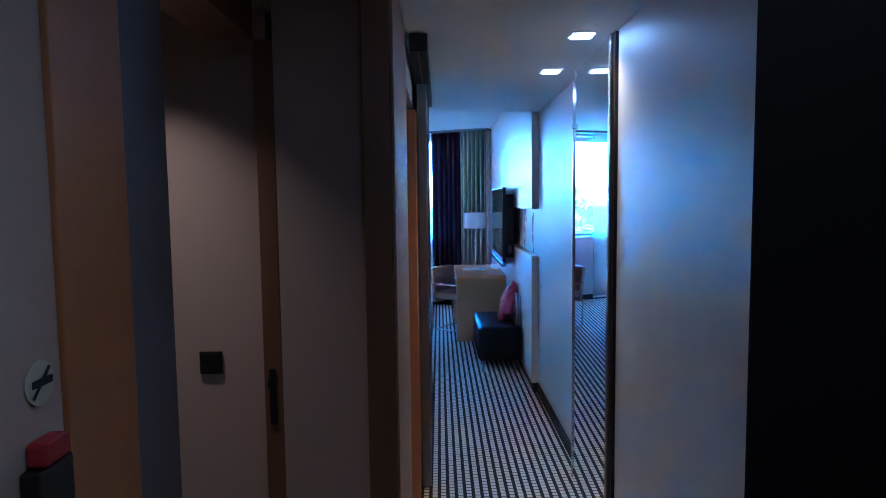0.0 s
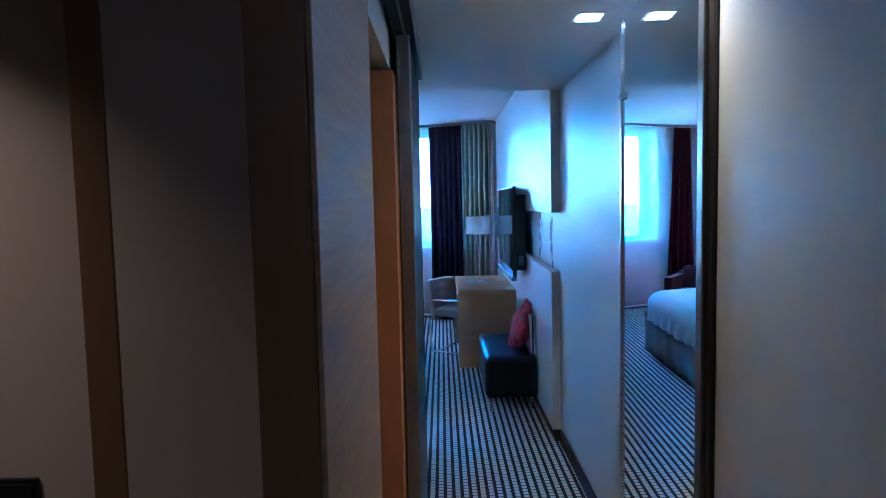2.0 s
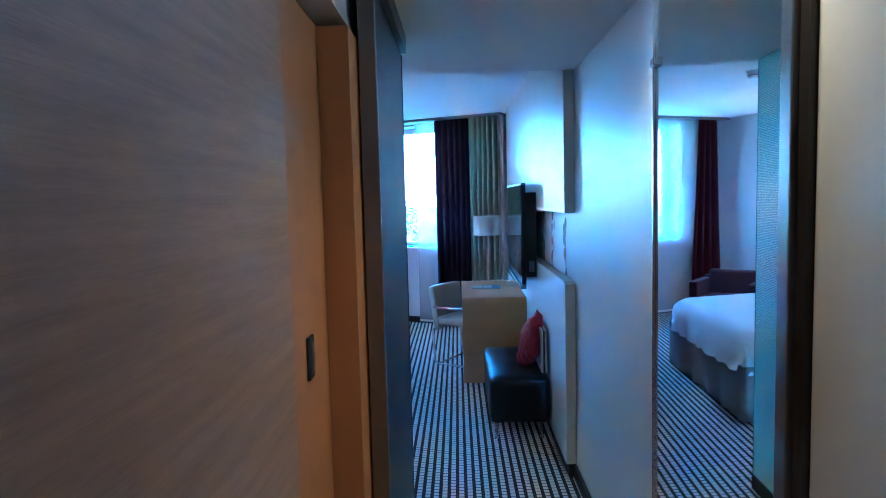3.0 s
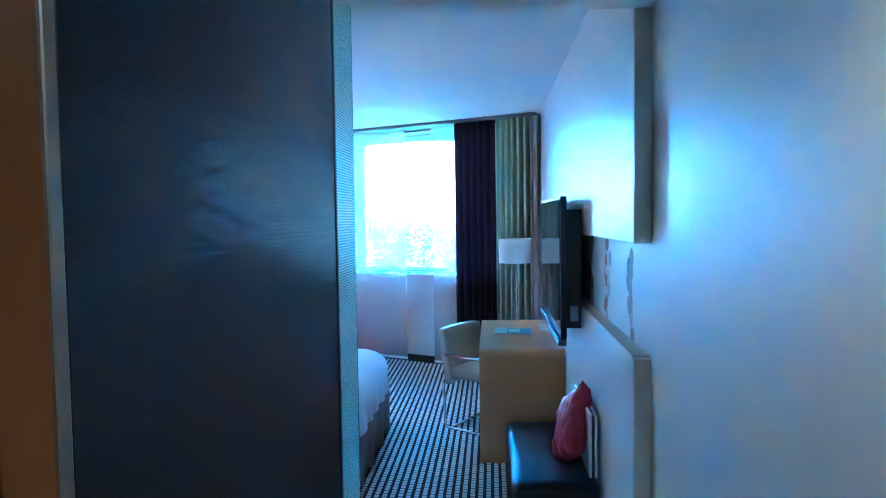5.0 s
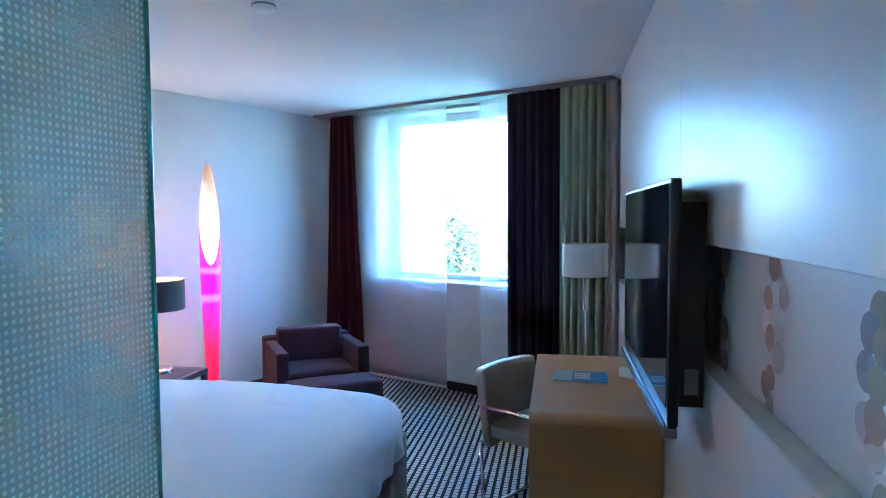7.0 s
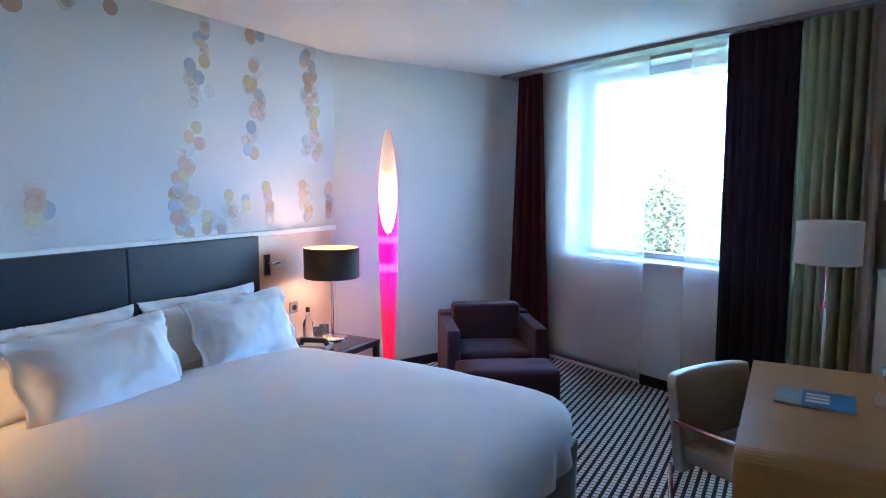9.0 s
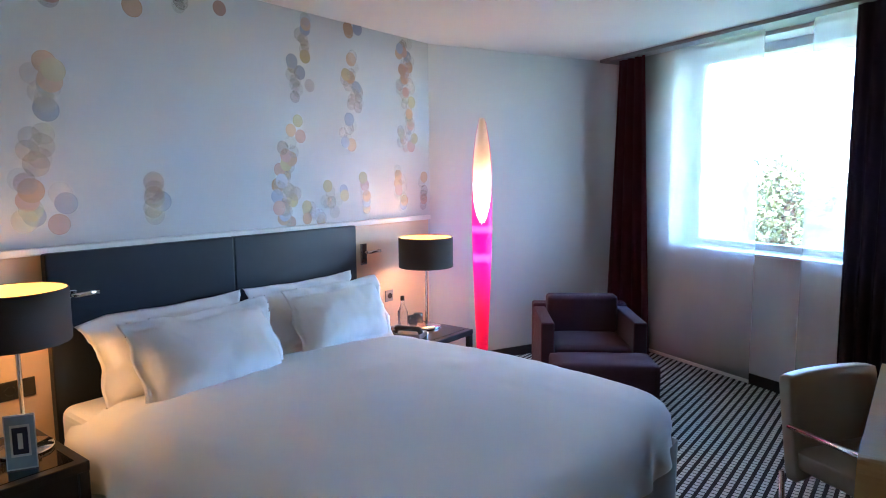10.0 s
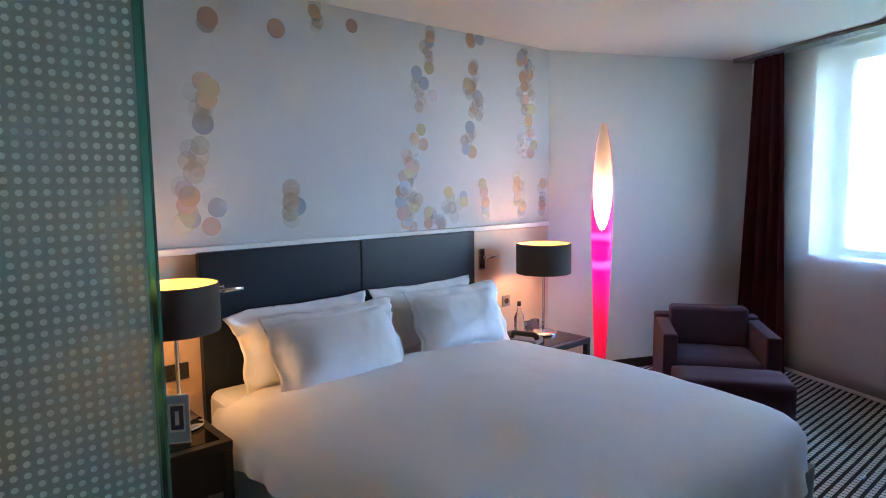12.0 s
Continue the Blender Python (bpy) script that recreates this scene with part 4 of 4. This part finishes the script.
# ---- entrance fittings ----
el = thing("entrance_door", pose(0.215, 0.36, 0, 0, 0, -52), "dark entrance door standing open", "door")
part("door_leaf", box(0.0, 0.86, -0.05, 0.0, 0.008, 2.08, 0.003), DOORBLACK, el)
part("door_handle", tube(rounded([(0.07, -0.05, 1.02), (0.07, -0.10, 1.02), (0.19, -0.10, 1.02)], 0.015), 0.01), CHROME, el, "chrome lever", True)
sw = thing("light_switch", pose(-0.873, 2.238, 0.99), "black square light switch on the beige wall", "switch")
part("plate", box(-0.042, 0.042, -0.010, 0.0, -0.042, 0.042, 0.003), BLACKPL, sw)
part("rocker", box(-0.032, 0.032, -0.014, -0.0105, -0.032, 0.032, 0.002), BLACKPL, sw)
st = thing("no_smoking_sign", pose(-0.638, 0.89, 1.31), "small round pale no smoking sticker", "sign")
part("disc", lathe([(0, 0), (0.035, 0), (0.035, 0.002), (0, 0.002)], 32), STICKER, st).matrix_local = pose(0, 0, 0, 0, 90, 0)
part("cigarette", box(0.0025, 0.0035, -0.02, 0.03, -0.006, 0.006), BLACKPL, st, "dark printed bar")
part("strike", box(0.004, 0.005, -0.03, 0.03, -0.003, 0.003), BLACKPL, st, "dark printed slash").matrix_local = pose(0, 0, 0, 45, 0, 0)
kc = thing("card_holder", pose(-0.638, 0.875, 1.14), "black key card holder with a red top", "card switch")
part("body", box(0, 0.03, -0.045, 0.045, -0.16, 0.05, 0.005), BLACKPL, kc)
part("top", box(0.002, 0.034, -0.032, 0.032, 0.051, 0.09, 0.008, 3), REDPL, kc, "red top")

# ---- outside ----
ground = structure("ground", box(-400, 400, 11.5, 900, -7.2, -7.0), GRASS, "grassy ground below the window", category="ground")


def tree(x, y, h, seed):
    rng = random.Random(seed)
    e = thing("tree", pose(x, y, -7.0), "leafy autumn tree outside the window", "tree", "trees outside")
    part("trunk", tube([(0, 0, 0), (0.1, 0, h * 0.3), (0.0, 0.1, h * 0.6), (0.1, 0, h * 0.9)], 0.16, 8), TRUNK, e)
    for i in range(5):
        a = rng.uniform(0, 6.28)
        z = h * rng.uniform(0.35, 0.7)
        part("limb", tube([(0.05, 0, z), (math.cos(a), math.sin(a), z + 0.9), (2 * math.cos(a), 2 * math.sin(a), z + 1.6)], 0.06, 6), TRUNK, e)
    verts, faces = [], []
    for i in range(5200):
        a, u = rng.uniform(0, 6.28), rng.uniform(-1, 1)
        r = rng.random() ** 0.45
        lump = 0.75 + 0.45 * noise.noise(Vector((math.cos(a) * 2, math.sin(a) * 2, u * 3 + seed)))
        c = Vector((2.6 * lump * r * math.cos(a) * math.sqrt(1 - u * u), 2.6 * lump * r * math.sin(a) * math.sqrt(1 - u * u), h * 0.66 + h * 0.36 * lump * r * u))
        d1 = Vector((rng.uniform(-1, 1), rng.uniform(-1, 1), rng.uniform(-1, 1))).normalized() * rng.uniform(0.07, 0.16)
        d2 = d1.cross(Vector((rng.uniform(-1, 1), rng.uniform(-1, 1), 1))).normalized() * rng.uniform(0.05, 0.1)
        k = len(verts)
        verts += [c - d1, c + d2, c + d1, c - d2]
        faces.append((k, k + 1, k + 2, k + 3))
    me = bpy.data.meshes.new("crown")
    me.from_pydata([tuple(v) for v in verts], [], faces)
    me.materials.append(LEAVES)
    cr = new("crown", me)
    cr.parent = e
    tagged(cr, "yellow-green leaves", "", "", "stuff")


tree(-4.7, 33.0, 10.4, 1)
tree(-1.5, 38.0, 8.6, 3)
tree(-4.0, 50.0, 9.0, 4)

# ---- wallpaper dots: columns of overlapping printed discs ----


def disc_mesh(material):
    b = bmesh.new()
    bmesh.ops.create_circle(b, cap_ends=True, radius=0.05, segments=28)
    me = bpy.data.meshes.new("dot")
    b.to_mesh(me)
    b.free()
    me.materials.append(material)
    return me


disc_meshes = [disc_mesh(m) for m in DOTS]
pale_meshes = [disc_mesh(m) for m in PALE_DOTS]
rng = random.Random(11)
layer = 0


def dot(y, z, scale=1.0, x=-2.86, parent=wall_west, flip=1, prints=disc_meshes):
    global layer
    layer += 1
    ob = new("dot", rng.choice(prints))
    ob.parent = parent
    ob.matrix_local = pose(x + flip * (0.0007 + 0.0008 * (layer % 9)), y, z, 0, 90 * flip, 0) @ Matrix.Diagonal((scale, scale, 1, 1))


# y, lower and upper height, number of discs, sideways spread
for y, z0, z1, count, wide in ((5.91, 1.87, 2.10, 9, 0.06), (5.85, 1.63, 1.79, 6, 0.035), (5.87, 1.36, 1.58, 10, 0.09), (6.39, 1.38, 1.56, 6, 0.025), (5.947, 2.37, 2.42, 2, 0.005),
                               (6.32, 2.37, 2.42, 1, 0.01), (6.58, 2.44, 2.58, 5, 0.03), (6.81, 2.48, 2.53, 1, 0.01), (7.38, 2.30, 2.56, 8, 0.03), (7.31, 2.06, 2.30, 8, 0.04),
                               (7.42, 2.13, 2.18, 1, 0.01), (7.29, 1.77, 1.93, 4, 0.055), (7.22, 1.54, 1.76, 10, 0.06), (7.20, 1.29, 1.54, 20, 0.09), (7.48, 1.29, 1.42, 14, 0.15),
                               (7.62, 1.42, 1.52, 5, 0.09), (7.80, 2.53, 2.57, 4, 0.05), (7.80, 2.25, 2.41, 4, 0.02), (7.80, 2.04, 2.26, 14, 0.08), (7.75, 1.77, 1.97, 7, 0.05),
                               (7.89, 1.34, 1.58, 6, 0.015), (8.35, 1.78, 2.56, 46, 0.09), (8.26, 1.32, 1.63, 11, 0.05), (8.53, 1.32, 1.58, 6, 0.015)):
    for i in range(count):
        dot(y + rng.uniform(-wide, wide), z0 + (z1 - z0) * (i + rng.uniform(0.2, 0.8)) / count, rng.uniform(0.95, 1.12) if y < 6.5 else rng.uniform(0.74, 0.92))
for y, wide, z0, z1, count, prints in ((5.75, 0.06, 1.13, 1.50, 11, pale_meshes[:2]), (5.31, 0.03, 1.32, 1.42, 3, pale_meshes[2:3]), (5.25, 0.02, 1.32, 1.44, 3, pale_meshes[3:]),
                                       (5.28, 0.025, 1.20, 1.28, 3, pale_meshes[:2]), (5.24, 0.02, 1.13, 1.17, 2, pale_meshes[3:]), (6.2, 0.06, 1.13, 1.50, 10, pale_meshes)):
    for i in range(count):
        dot(y + rng.uniform(-wide, wide), z0 + (z1 - z0) * (i + rng.random()) / count, rng.uniform(0.6, 0.8), 0.779, panels, -1, prints)
